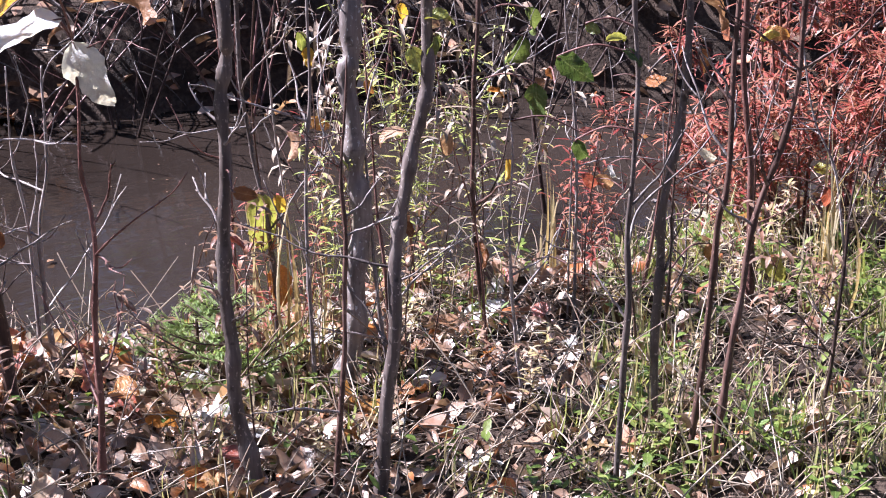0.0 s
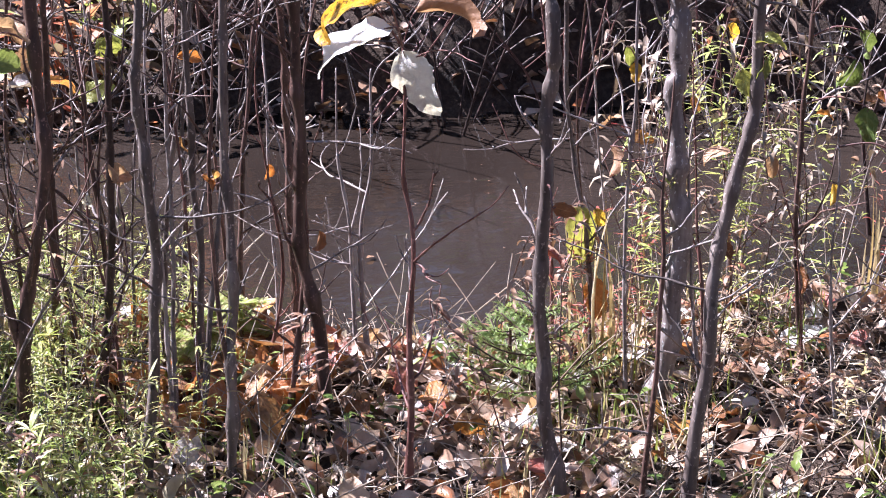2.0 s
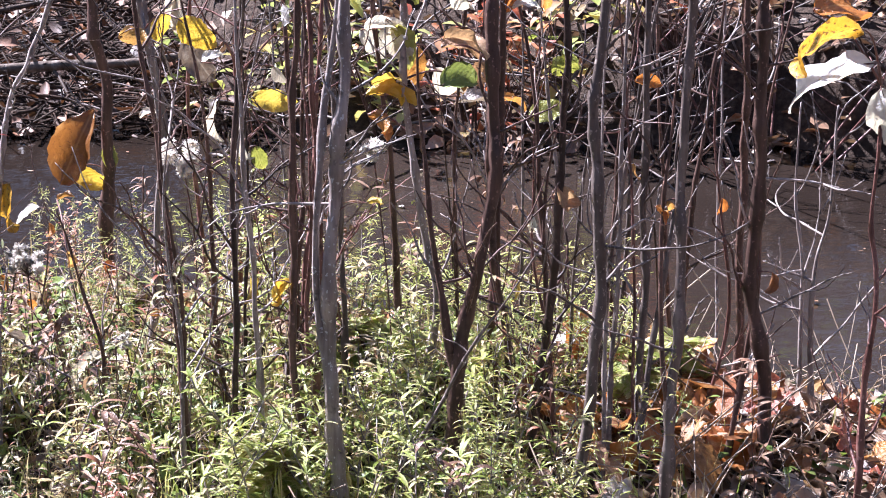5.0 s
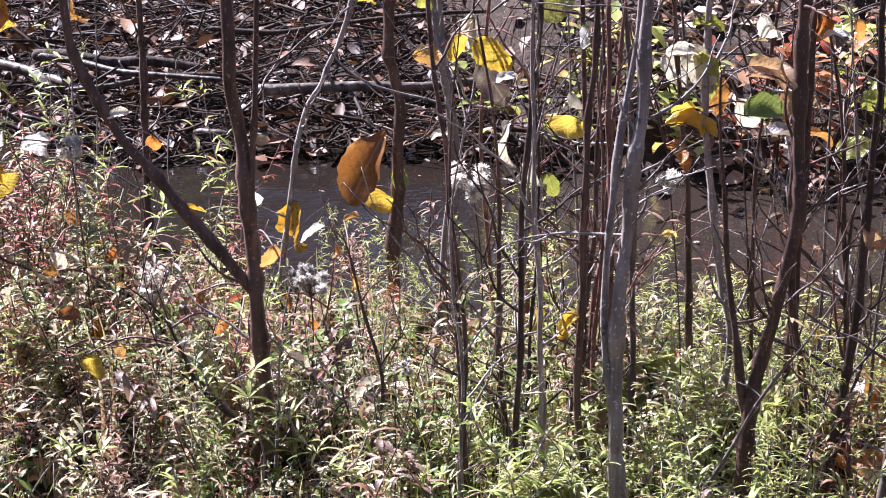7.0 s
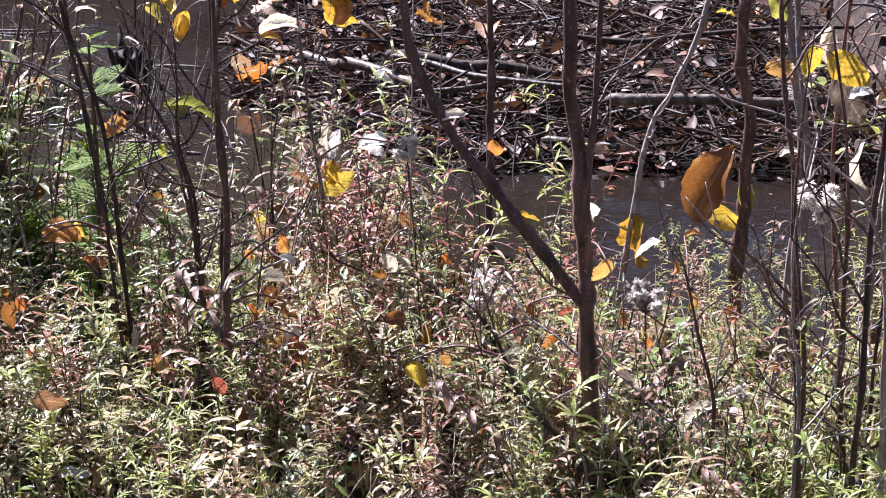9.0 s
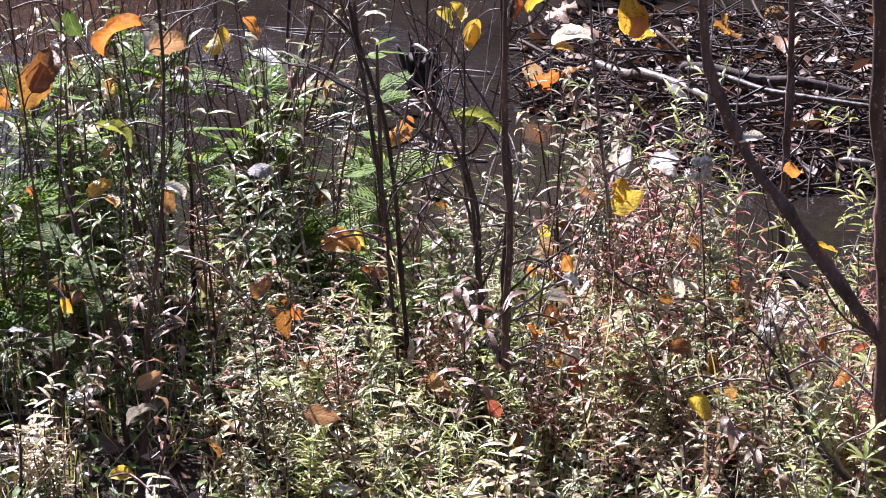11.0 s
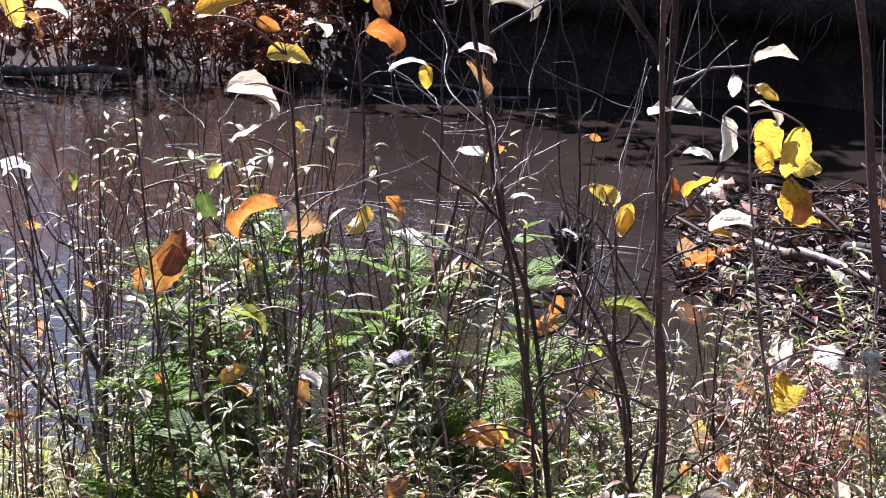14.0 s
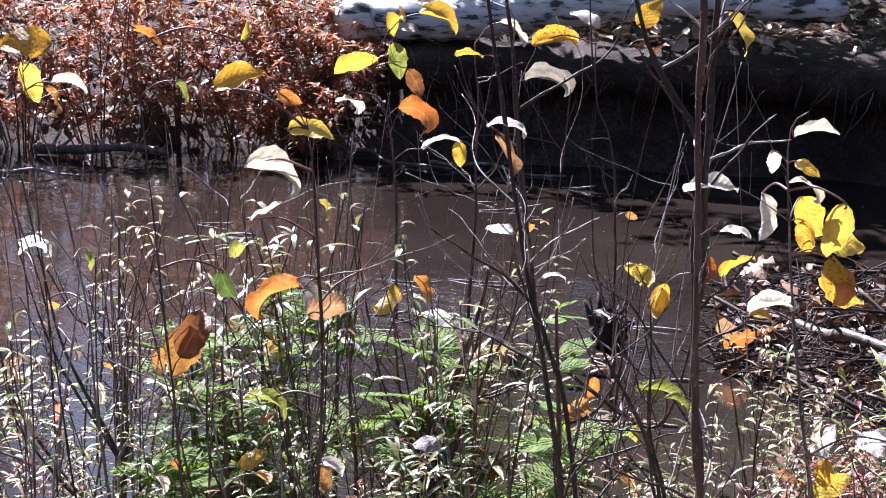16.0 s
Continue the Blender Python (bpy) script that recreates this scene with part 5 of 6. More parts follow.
def low_growth():
    """Grass, low green leaves and dead stalks, too many to count."""
    rng = random.Random(51)
    g, f, d = Shape(), Shape(), Shape()

    def where():
        while True:
            yaw, back = rng.uniform(-44, 33), rng.uniform(-0.02, 2.3)
            r = along(NEAR, yaw) - back
            if r < 3.0:
                continue
            bare = -34 < yaw < -12
            if bare and rng.random() < 0.8:
                continue
            if noise.noise((yaw * 0.22, r * 1.6, 2)) < rng.uniform(-0.6, 0.3):
                continue
            return spot(yaw, r)
    for k in range(2300):
        x, y = where()
        z = ground_z(x, y)
        h = rng.uniform(0.04, 0.13)
        for j in range(rng.randint(4, 9)):
            a, t = rng.uniform(0, 2 * math.pi), rng.uniform(0.2, 1.6)
            g.leaf((x + rng.uniform(-0.02, 0.02), y + rng.uniform(-0.02, 0.02), z - 0.005), (math.cos(a) * t, math.sin(a) * t, 1), (-math.cos(a), -math.sin(a), 0.3),
                   h * rng.uniform(0.6, 1.5), rng.uniform(0.003, 0.006), -rng.uniform(0.2, 1.6), 0.2, 4, 0.3)
    for k in range(1900):
        x, y = where()
        z = ground_z(x, y)
        for j in range(rng.randint(4, 8)):
            a = rng.uniform(0, 2 * math.pi)
            f.leaf((x + rng.uniform(-0.025, 0.025), y + rng.uniform(-0.025, 0.025), z + rng.uniform(0.0, 0.07)), (math.cos(a), math.sin(a), rng.uniform(0.0, 0.9)), (0, 0, 1),
                   rng.uniform(0.02, 0.045), rng.uniform(0.009, 0.02), rng.uniform(0.1, 0.8), 0.25, 3)
    for k in range(5200):
        yaw = rng.uniform(-44, 33) if k < 3500 else rng.uniform(-42, -14)
        r = along(NEAR, yaw) - rng.uniform(-0.05, 2.2)
        if r < 3.0:
            continue
        x, y = spot(yaw, r)
        z = ground_z(x, y)
        a, ln, t = rng.uniform(0, 2 * math.pi), rng.uniform(0.04, 0.22), rng.uniform(-0.05, 1.1) ** 2
        p = Vector((x, y, z + 0.005))
        e = Vector((math.cos(a), math.sin(a), t))
        d.tube(smooth_way([p, p + e * ln * 0.5 + Vector((0, 0, rng.uniform(0, 0.03))), p + e * ln + Vector((rng.uniform(-0.03, 0.03), 0, 0))], ln / 5), [rng.uniform(0.0007, 0.0017)] * 30, 4, False)
    tagged(part("grass", g, FOLIAGE["grass"]), "green and straw-coloured grass on the stream bank", "grass", kind="stuff")
    tagged(part("undergrowth", f, FOLIAGE["forb"]), "low bright green small-leaved undergrowth", "undergrowth", kind="stuff")
    tagged(part("dead_stalks", d, FOLIAGE["dry"]), "dead straw-coloured stalks and twigs on the soil", "twigs", kind="stuff")


low_growth()


def straw_tuft(x, y, height, count, seed):
    """A tuft of tall golden grass stalks, a few bent over."""
    rng = random.Random(seed)
    z = ground_z(x, y)
    s = Shape()
    for k in range(count // 2 + 1):
        a, lean, h = rng.uniform(0, 2 * math.pi), rng.uniform(0.04, 0.65), height * rng.uniform(0.35, 1.0)
        s.leaf((x + rng.gauss(0, 0.025), y + rng.gauss(0, 0.025), z - 0.01), (math.cos(a) * lean, math.sin(a) * lean, 1), (-math.cos(a), -math.sin(a), 0.2), h, rng.uniform(0.004, 0.008), -rng.uniform(0.0, 1.3) * lean * 3, 0.25, 7, 0.3)
    ob = part("straw_grass", s, FOLIAGE["straw"])
    return tagged(ob, "tuft of tall golden dry grass on the bank", "grass", "grass tufts")


for k, (x, y, h, n) in enumerate(((1.76, 3.66, 0.5, 26), (1.83, 3.74, 0.42, 20), (1.7, 3.72, 0.34, 18), (2.86, 3.42, 0.4, 22), (3.02, 3.6, 0.45, 24), (-0.42, 3.95, 0.5, 4), (-0.3, 4.1, 0.45, 4), (-0.72, 4.15, 0.5, 5), (-1.0, 4.3, 0.55, 5), (0.02, 4.1, 0.4, 6), (2.5, 3.9, 0.3, 20), (-1.55, 4.3, 0.5, 5))):
    straw_tuft(x, y, h, n, 300 + k)


# ---- fallen leaves ----
def fallen_form(rng, lobed):
    """A curled dead leaf, plain or lobed like a maple's, about one metre long before scaling."""
    s = Shape()
    if not lobed:
        s.leaf((0, -0.5, 0), (0, 1, 0), (0, 0, 1), 1.0, rng.uniform(0.5, 0.7), rng.uniform(-0.8, 1.4), rng.uniform(-0.3, 0.8), 6, 0.42, 0.09, rng)
        return s
    ring = []
    for k in range(30):
        a = 2 * math.pi * k / 30
        lobe = abs(math.cos(2.5 * (a - math.pi / 2)))
        rr = 0.5 * (0.42 + 0.58 * lobe ** 1.3) * (0.75 if math.sin(a) < -0.6 else 1)
        ring.append((rr * math.cos(a), rr * math.sin(a)))
    cu, cv = rng.uniform(-0.6, 1.2), rng.uniform(-0.8, 1.0)
    s.v.append((0, 0, 0))
    s.uv.append((0.5, 0.5))
    for step in (0.55, 1.0):
        for x, y in ring:
            x, y = x * step, y * step
            s.v.append((x, y, cu * x * x + cv * y * y + 0.12 * rng.uniform(-1, 1) * step * step))
            s.uv.append((0.5 + x, 0.5 + y))
    for k in range(30):
        a, b = 1 + k, 1 + (k + 1) % 30
        s.f += [(0, a, b), (a, a + 30, b + 30, b)]
    return s


rng = random.Random(61)
FALLEN = [fallen_form(rng, k % 2 == 0) for k in range(12)]
FALLEN_MESH = {}


def fallen_leaf(rng, x, y, z, size, kind, steep=22):
    k = (kind, rng.randrange(12))
    if k not in FALLEN_MESH:
        FALLEN_MESH[k] = FALLEN[k[1]].mesh("fallen_leaf", LEAF[kind])
    ob = part("fallen_leaf", FALLEN_MESH[k], None)
    ob.matrix_basis = pose(x, y, z, rng.gauss(0, steep), rng.gauss(0, steep), rng.uniform(0, 360)) @ Matrix.Diagonal((size, size, size, 1))
    return tagged(ob, {"white": "pale dry", "pale": "greyish dry", "tan": "tan curled", "brown": "dark brown curled", "orange": "orange", "red": "reddish", "yellow": "yellow"}[kind] + " leaf fallen on the bank", "fallen leaf", "fallen leaves")


for k in range(245):
    yaw = rng.gauss(-22, 6) if k < 185 else rng.uniform(-40, 28)
    r = along(NEAR, yaw) - abs(rng.gauss(0.05, 0.75)) - 0.02
    if r < 3.2:
        continue
    x, y = spot(yaw, r)
    fallen_leaf(rng, x, y, ground_z(x, y) + rng.uniform(0.02, 0.06), rng.uniform(0.05, 0.1), rng.choice(("tan", "tan", "tan", "brown", "white", "white", "pale", "orange", "red")))


for k in range(46):
    yaw, r = rng.gauss(-15.5, 2.2), rng.uniform(3.7, 4.5)
    x, y = spot(yaw, r)
    fallen_leaf(rng, x, y, ground_z(x, y) + rng.uniform(0.03, 0.08), rng.uniform(0.075, 0.13), rng.choice(("orange", "orange", "tan", "brown", "red")), 30)


def litter():
    rng = random.Random(71)
    s = Shape()
    for k in range(8600):
        yaw = rng.gauss(-21, 7) if k < 4600 else rng.uniform(-44, 32)
        r = along(NEAR, yaw) - rng.uniform(-0.03, 2.0)
        if r < 3.0:
            continue
        x, y = spot(yaw, r)
        a, ln = rng.uniform(0, 2 * math.pi), rng.uniform(0.018, 0.065)
        s.leaf((x, y, ground_z(x, y) + rng.uniform(0.0, 0.035)), (math.cos(a), math.sin(a), rng.uniform(-0.6, 0.8)), (rng.gauss(0, 0.8), rng.gauss(0, 0.8), 1),
               ln, ln * rng.uniform(0.3, 0.75), rng.uniform(-1.2, 2.2), rng.uniform(-0.5, 1.2), 4, 0.42, 0.06, rng)
    for k in range(5200):
        yaw = rng.uniform(-40, 34) if k < 2200 else rng.uniform(5, 33)
        r = along(FAR, yaw) + rng.uniform(0.2, 2.2) ** (1 if k < 2200 else 1.3)
        x, y = spot(yaw, r)
        a, ln = rng.uniform(0, 2 * math.pi), rng.uniform(0.03, 0.09)
        s.leaf((x, y, ground_z(x, y) + rng.uniform(0.0, 0.03)), (math.cos(a), math.sin(a), rng.uniform(-0.35, 0.45)), (rng.uniform(-0.5, 0.5), rng.uniform(-0.5, 0.5), 1),
               ln, ln * rng.uniform(0.35, 0.75), rng.uniform(-0.6, 1.6), rng.uniform(-0.3, 0.9), 3, 0.42, 0.06, rng)
    for k in range(9000):
        x, y = rng.uniform(-9, 9), rng.uniform(-6, 5)
        yaw, r = bearing(x, y), math.hypot(x, y)
        if r > along(NEAR, yaw) or (r > 3.0 and -44 < yaw < 32):
            continue
        a, ln = rng.uniform(0, 2 * math.pi), rng.uniform(0.05, 0.11)
        s.leaf((x, y, ground_z(x, y) + rng.uniform(0.0, 0.03)), (math.cos(a), math.sin(a), rng.uniform(-0.4, 0.5)), (rng.gauss(0, 0.5), rng.gauss(0, 0.5), 1), ln, ln * 0.6, rng.uniform(-0.6, 1.6), rng.uniform(-0.3, 0.9), 3, 0.42, 0.06, rng)
    tagged(part("leaf_litter", s, FOLIAGE["litter"]), "dry brown and pinkish leaf litter on the soil", "leaf litter", kind="stuff")


litter()
PLACES = {
    "spruce": ((1.61, 3.67, 0.24, 1), (1.62, 3.82, 0.17, 2),),
    "cedar": ((-1.43, 4.75, 0.42, 1), (-1.51, 4.83, 0.50, 2), (-1.78, 4.58, 0.42, 3), (-1.92, 4.75, 0.50, 4), (-1.28, 5.01, 0.34, 5), (-1.71, 4.88, 0.55, 6), (-1.83, 4.38, 0.35, 7), (-1.31, 4.60, 0.25, 8), (-1.81, 4.80, 0.50, 9),),
    "feathery": ((0.35, 3.73, 0.13, 1), (0.32, 3.78, 0.10, 2), (0.57, 4.28, 0.11, 3), (1.16, 4.07, 0.13, 4), (1.02, 4.01, 0.13, 5), (0.61, 4.24, 0.10, 6), (-1.11, 4.08, 0.12, 10), (-0.94, 4.03, 0.10, 11),),
    "fluff": ((0.22, 4.20, 0.50, 0.063, 1), (0.57, 4.17, 0.50, 0.041, 2), (-0.07, 4.22, 0.30, 0.047, 3), (-0.36, 4.25, 0.29, 0.052, 4), (0.10, 4.21, 0.14, 0.029, 5), (-0.50, 4.29, 0.54, 0.040, 6), (-0.09, 4.35, 0.26, 0.041, 7)),
    "logs": (
        ("birch_log", "fallen white birch log on top of the far bank", "birch", 0.085, (-3.85, 10.02, 0.45), (-1.63, 10.10, 0.56)),
        ("pale_log", "long pale barkless log lying on the dam", "stick", 0.022, (-0.29, 6.75, -0.01), (0.41, 6.80, 0.01)),
        ("dark_log", "dark wet log in the dam", "dark", 0.028, (-0.98, 7.10, 0.01), (-0.44, 7.00, -0.01)),
        ("pale_log", "short pale barkless log at the dam's foot", "stick", 0.017, (-0.46, 6.63, -0.10), (-0.15, 6.57, -0.11)),
        ("pale_log", "long pale log at the free end of the dam", "stick", 0.025, (-1.30, 7.41, -0.07), (-0.84, 6.96, -0.05)),
        ("leaning_trunk", "dark leaning trunk at the far bank", "dark", 0.040, (-3.77, 9.94, -0.18), (-4.48, 10.70, 0.55)),
        ("driftwood", "bleached driftwood at the far water's edge", "stick", 0.030, (-5.13, 9.62, -0.12), (-4.47, 9.63, -0.11)),
        ("pale_branch", "thin bleached branch afloat by the far bank", "stick", 0.012, (-3.84, 10.02, -0.13), (-3.23, 9.82, -0.14)),
        ("pale_branch", "thin bleached branch afloat by the far bank", "stick", 0.010, (-3.37, 9.92, -0.13), (-2.73, 9.82, -0.14)),
        ("pale_branch", "thin bleached branch afloat by the far bank", "stick", 0.010, (-5.08, 9.16, -0.13), (-4.63, 9.18, -0.14)),
        ("pale_log", "weathered split log on the dam beside its like", "stick", 0.014, (-0.95, 7.02, 0.03), (-0.38, 6.8, 0.01)),
        ("pale_log", "weathered split log on the dam beside its like", "stick", 0.011, (-0.85, 6.84, -0.03), (-0.4, 6.9, 0.0)),
        ("dark_log", "long dark log across the top of the dam", "dark", 0.013, (-0.45, 7.2, 0.07), (0.5, 7.3, 0.1)),
        ("pale_log", "bent barkless branch on the crest of the dam", "stick", 0.014, (0.3, 7.6, 0.14), (0.95, 7.2, 0.14)),
        ("dark_log", "short dark log on the dam", "dark", 0.030, (-1.23, 7.60, -0.11), (-1.04, 7.50, -0.13)),
    ),
    "stump": (-1.83, 7.27),
    "stakes": (((2.97, 4.62, -0.40), (2.91, 4.65, 0.13)),),
}

# ---- shrubs and seedlings ----
def shrub(name, label, x, y, height, spread, stems, leaves, length, width, foliage, bark, seed, category="shrub", lean=(0, 0), thick=0.0045):
    """A shrub of many thin stems from one foot, each with side twigs set with small leaves."""
    rng = random.Random(seed)
    z0 = ground_z(x, y)
    f = Shape()
    root = None
    for k in range(stems):
        a, t = rng.uniform(0, 2 * math.pi), rng.uniform(0.1, 1.0) * spread
        h = height * rng.uniform(0.6, 1.0)
        top = Vector((x + math.cos(a) * t + lean[0] * h, y + math.sin(a) * t + lean[1] * h, z0 + h))
        foot = Vector((x + math.cos(a) * t * 0.12, y + math.sin(a) * t * 0.12, z0 - 0.04))
        mid = (foot + top) / 2 + Vector((rng.uniform(-0.04, 0.04), rng.uniform(-0.04, 0.04), h * 0.05))
        s = Shape()
        way = smooth_way([foot, mid, top], 0.04)
        s.tube(way, [thick * (1.1 - 0.75 * i / len(way)) for i in range(len(way))], 5)
        lines = [way]
        for j in range(5):
            q = way[int(len(way) * rng.uniform(0.3, 0.95))]
            b = rng.uniform(0, 2 * math.pi)
            d = Vector((math.cos(b), math.sin(b), rng.uniform(0.2, 1.2))).normalized() * height * rng.uniform(0.12, 0.28)
            w = smooth_way([q, q + d * 0.5, q + d + Vector((0, 0, 0.02))], 0.03)
            s.tube(w, [thick * 0.36] * len(w), 4)
            lines.append(w)
        ob = part(name if root is None else "stem", s, BARK[bark], root)
        root = root or ob
        for j in range(leaves // stems):
            line = rng.choice(lines)
            q = line[int(len(line) * rng.uniform(0.25, 1) * 0.999)]
            b = rng.uniform(0, 2 * math.pi)
            f.leaf(q, (math.cos(b), math.sin(b), rng.uniform(-0.6, 0.7)), (0, 0, 1), length * rng.uniform(0.5, 1.2), width * rng.uniform(0.7, 1.2), rng.uniform(0, 1.1), rng.uniform(0, 0.5), 3)
    tagged(root, label, category, "shrubs by the water")
    if leaves:
        part("foliage", f, FOLIAGE[foliage], root)
    return root


for k, (yaw, r, h) in enumerate(((-38.4, 5.3, 1.0), (-40.2, 5.25, 1.05), (-42.0, 5.0, 0.95), (-37.2, 5.25, 0.4), (-39.2, 4.95, 0.5))):
    shrub("red_shrub", "bushy shrub with feathery red autumn leaves at the water", *spot(yaw, r), h, 0.3, 9, 1900, 0.045, 0.0065, "red", "red", 100 + k)
for k, (yaw, r, h) in enumerate(((23.2, 10.95, 0.75), (24.8, 11.1, 0.95), (26.6, 11.0, 1.0), (28.4, 11.1, 0.9), (25.8, 11.5, 1.0), (30.2, 11.3, 1.1), (22.2, 11.3, 0.75), (21.2, 10.9, 0.5), (20.2, 11.1, 0.45), (21.6, 10.75, 0.4))):
    shrub("rust_shrub", "rust-red shrub on the far bank", *spot(yaw, r), h, 0.5, 10, 1500, 0.06, 0.016, "rust", "brown", 120 + k, lean=(0.05, -0.2))
for k, (yaw, r) in enumerate(((-12.6, 6.5), (-10.4, 6.42), (-8.2, 6.42), (-15.5, 6.55), (-6, 6.5), (-11.5, 6.45), (-4.5, 6.55))):
    shrub("far_bush", "leafy bush with yellow-green and orange leaves on the far bank", *spot(yaw, r), 0.42, 0.26, 6, 54, 0.075, 0.036, "goldenrod" if k % 2 == 0 else "rust", "brown", 140 + k)

for k, (yaw, r) in enumerate(((-24.5, 6.4), (-21.5, 6.35), (-18.0, 6.3), (-15.5, 6.35), (-28.0, 6.4), (-32.0, 6.45))):
    shrub("bare_shrub", "leafless twiggy shrub on the shaded far bank", *spot(yaw, r), 0.8, 0.6, 5, 0, 0.04, 0.01, "rust", "dark" if k % 2 else "red", 160 + k, lean=(0.1, -0.25))


for k, (yaw, r, h) in enumerate(((20.4, 4.95, 0.7), (23.4, 4.9, 0.74))):
    shrub("bare_shrub", "leafless twiggy shrub among the herbs of the bank", *spot(yaw, r), h, 0.26, 5, 0, 0.04, 0.01, "rust", "brown" if k % 2 else "pale", 170 + k, thick=0.0028)


def spruce(x, y, height, seed):
    rng = random.Random(seed)
    z0 = ground_z(x, y)
    s, f = Shape(), Shape()
    s.tube([(x, y, z0 - 0.03), (x, y, z0 + height)], [0.006, 0.002], 6)
    for k in range(26):
        t = rng.uniform(0.12, 0.98)
        a = k * 2.4
        p = Vector((x, y, z0 + height * t))
        d = Vector((math.cos(a), math.sin(a), 0.25))
        ln = height * 0.75 * (1.1 - t)
        way = smooth_way([p, p + d * ln * 0.5, p + d * ln + Vector((0, 0, ln * 0.15))], 0.006)
        s.tube(way, [0.0018] * len(way), 4)
        for q in way[2:]:
            for j in range(7):
                b = rng.uniform(0, 2 * math.pi)
                e = (d + Vector((math.cos(b), math.sin(b) * 0.6, math.sin(b))) * 0.8).normalized()
                f.leaf(q, e, (0, 0, 1), 0.017, 0.003, 0.1, 0.2, 2, 0.4)
    ob = part("spruce_seedling", s, BARK["brown"])
    part("needles", f, FOLIAGE["spruce"], ob)
    return tagged(ob, "small green spruce seedling on the leaf litter", "seedling")


for x, y, h, sd in PLACES["spruce"]:
    spruce(x, y, h, sd)


def cedar(x, y, height, seed, reach=0.15, foliage="cedar", label="young green cedar with flat fern-like sprays", thin=0.0):
    """A young white cedar: flat scaly sprays that fork like ferns."""
    rng = random.Random(seed)
    z0 = ground_z(x, y) if thin == 0 else 0.0
    wide = 1.45 if thin == 0 else 1.0
    s, f = Shape(), Shape()
    top = Vector((x + rng.uniform(-0.04, 0.04), y, z0 + height))
    stem = smooth_way([(x, y, z0 - 0.03), (x + rng.uniform(-0.02, 0.02), y, z0 + height * 0.5), top], 0.02)
    s.tube(stem, [0.007 * (1.1 - 0.8 * i / len(stem)) for i in range(len(stem))], 6)
    for k in range(34 if thin == 0 else 24):
        q = stem[int(len(stem) * rng.uniform(0.25, 0.99))]
        a = rng.uniform(0, 2 * math.pi)
        d = Vector((math.cos(a), math.sin(a), rng.uniform(-0.2, 0.7))).normalized()
        flat = d.cross(Vector((rng.uniform(-0.6, 0.6), rng.uniform(-0.6, 0.6), 1))).normalized()
        ln = reach * rng.uniform(0.5, 1.0) * (1.15 - 0.5 * thin * (q.z - z0) / height)
        n = 9
        for i in range(n):
            t = i / n
            p = q + d * ln * t + Vector((0, 0, -0.1 * ln * t * t))
            f.leaf(p, d, (0, 0, 1), ln / n * 1.5, 0.005 * wide, 0.1, 0.1, 2, 0.5)
            for sg in (-1, 1):
                e = (d + flat * sg * 0.9).normalized()
                b = ln * 0.42 * (1 - t) + 0.012
                f.leaf(p, e, (0, 0, 1), b, 0.0052 * wide, 0.15, 0.1, 3, 0.6)
                if b > 0.03:
                    for u in (0.25, 0.5, 0.75):
                        f.leaf(p + e * b * u, (e + d * 0.9).normalized(), (0, 0, 1), b * 0.42, 0.0045 * wide, 0.1, 0.1, 2, 0.6)
    ob = part("cedar_seedling", s, BARK["brown"])
    part("sprays", f, FOLIAGE[foliage], ob)
    return tagged(ob, label, "seedling", "feathery seedlings")


for x, y, h, sd in PLACES["cedar"]:
    cedar(x, y, h, sd)
rng = random.Random(57)
CONIFERS = [cedar(0, 0, h, 30 + k, reach, "conifer" if k % 2 else "cedar", "young dark green conifer with flat glossy sprays on the bank", 1.0) for k, (h, reach) in enumerate(((0.62, 0.1), (0.5, 0.115), (0.72, 0.095), (0.4, 0.1)))]
scatter(CONIFERS, rng, 9, (13.5, 30), (0.05, 1.2), (0.65, 1.1))
scatter(CONIFERS, rng, 3, (6, 14), (0.2, 1.0), (0.5, 0.7))
for x, y, h, sd in PLACES["feathery"]:
    cedar(x, y, h, sd, 0.08, "feathery", "feathery bright green seedling on the bank")


# ---- seed heads ----
def seed_head(x, y, z, size, seed):
    """A withered flower head: a knot of white tufts on a thin dry stalk."""
    rng = random.Random(seed)
    g = ground_z(x, y)
    s = Shape()
    way = smooth_way([(x + rng.uniform(-0.05, 0.05), y + 0.03, g - 0.03), (x + rng.uniform(-0.03, 0.03), y + 0.01, (g + z) / 2), (x, y, z)], 0.03)
    s.tube(way, [0.0016] * len(way), 5)
    ob = part("seed_head", s, BARK["brown"])
    for k in range(9):
        f = Shape()
        c = Vector((x, y, z)) + Vector((rng.uniform(-1, 1), rng.uniform(-1, 1), rng.uniform(-0.7, 0.9))) * size * 0.5
        for j in range(80):
            d = Vector((rng.gauss(0, 1), rng.gauss(0, 1), rng.gauss(0, 1))).normalized()
            f.leaf(c, d, (d.y, d.z, d.x), size * 0.3 * rng.uniform(0.8, 1.1), size * 0.1, 0.4, 0.3, 2, 0.6)
        part("tuft", f, FLUFF, ob)
        w = Shape()
        w.tube([way[-2], c], [0.0009, 0.0007], 4)
        part("stalklet", w, BARK["brown"], ob)
    return tagged(ob, "white fluffy withered seed head on a dry stalk", "seed head", "seed heads")


for x, y, z, size, sd in PLACES["fluff"]:
    seed_head(x, y, z, size, sd)


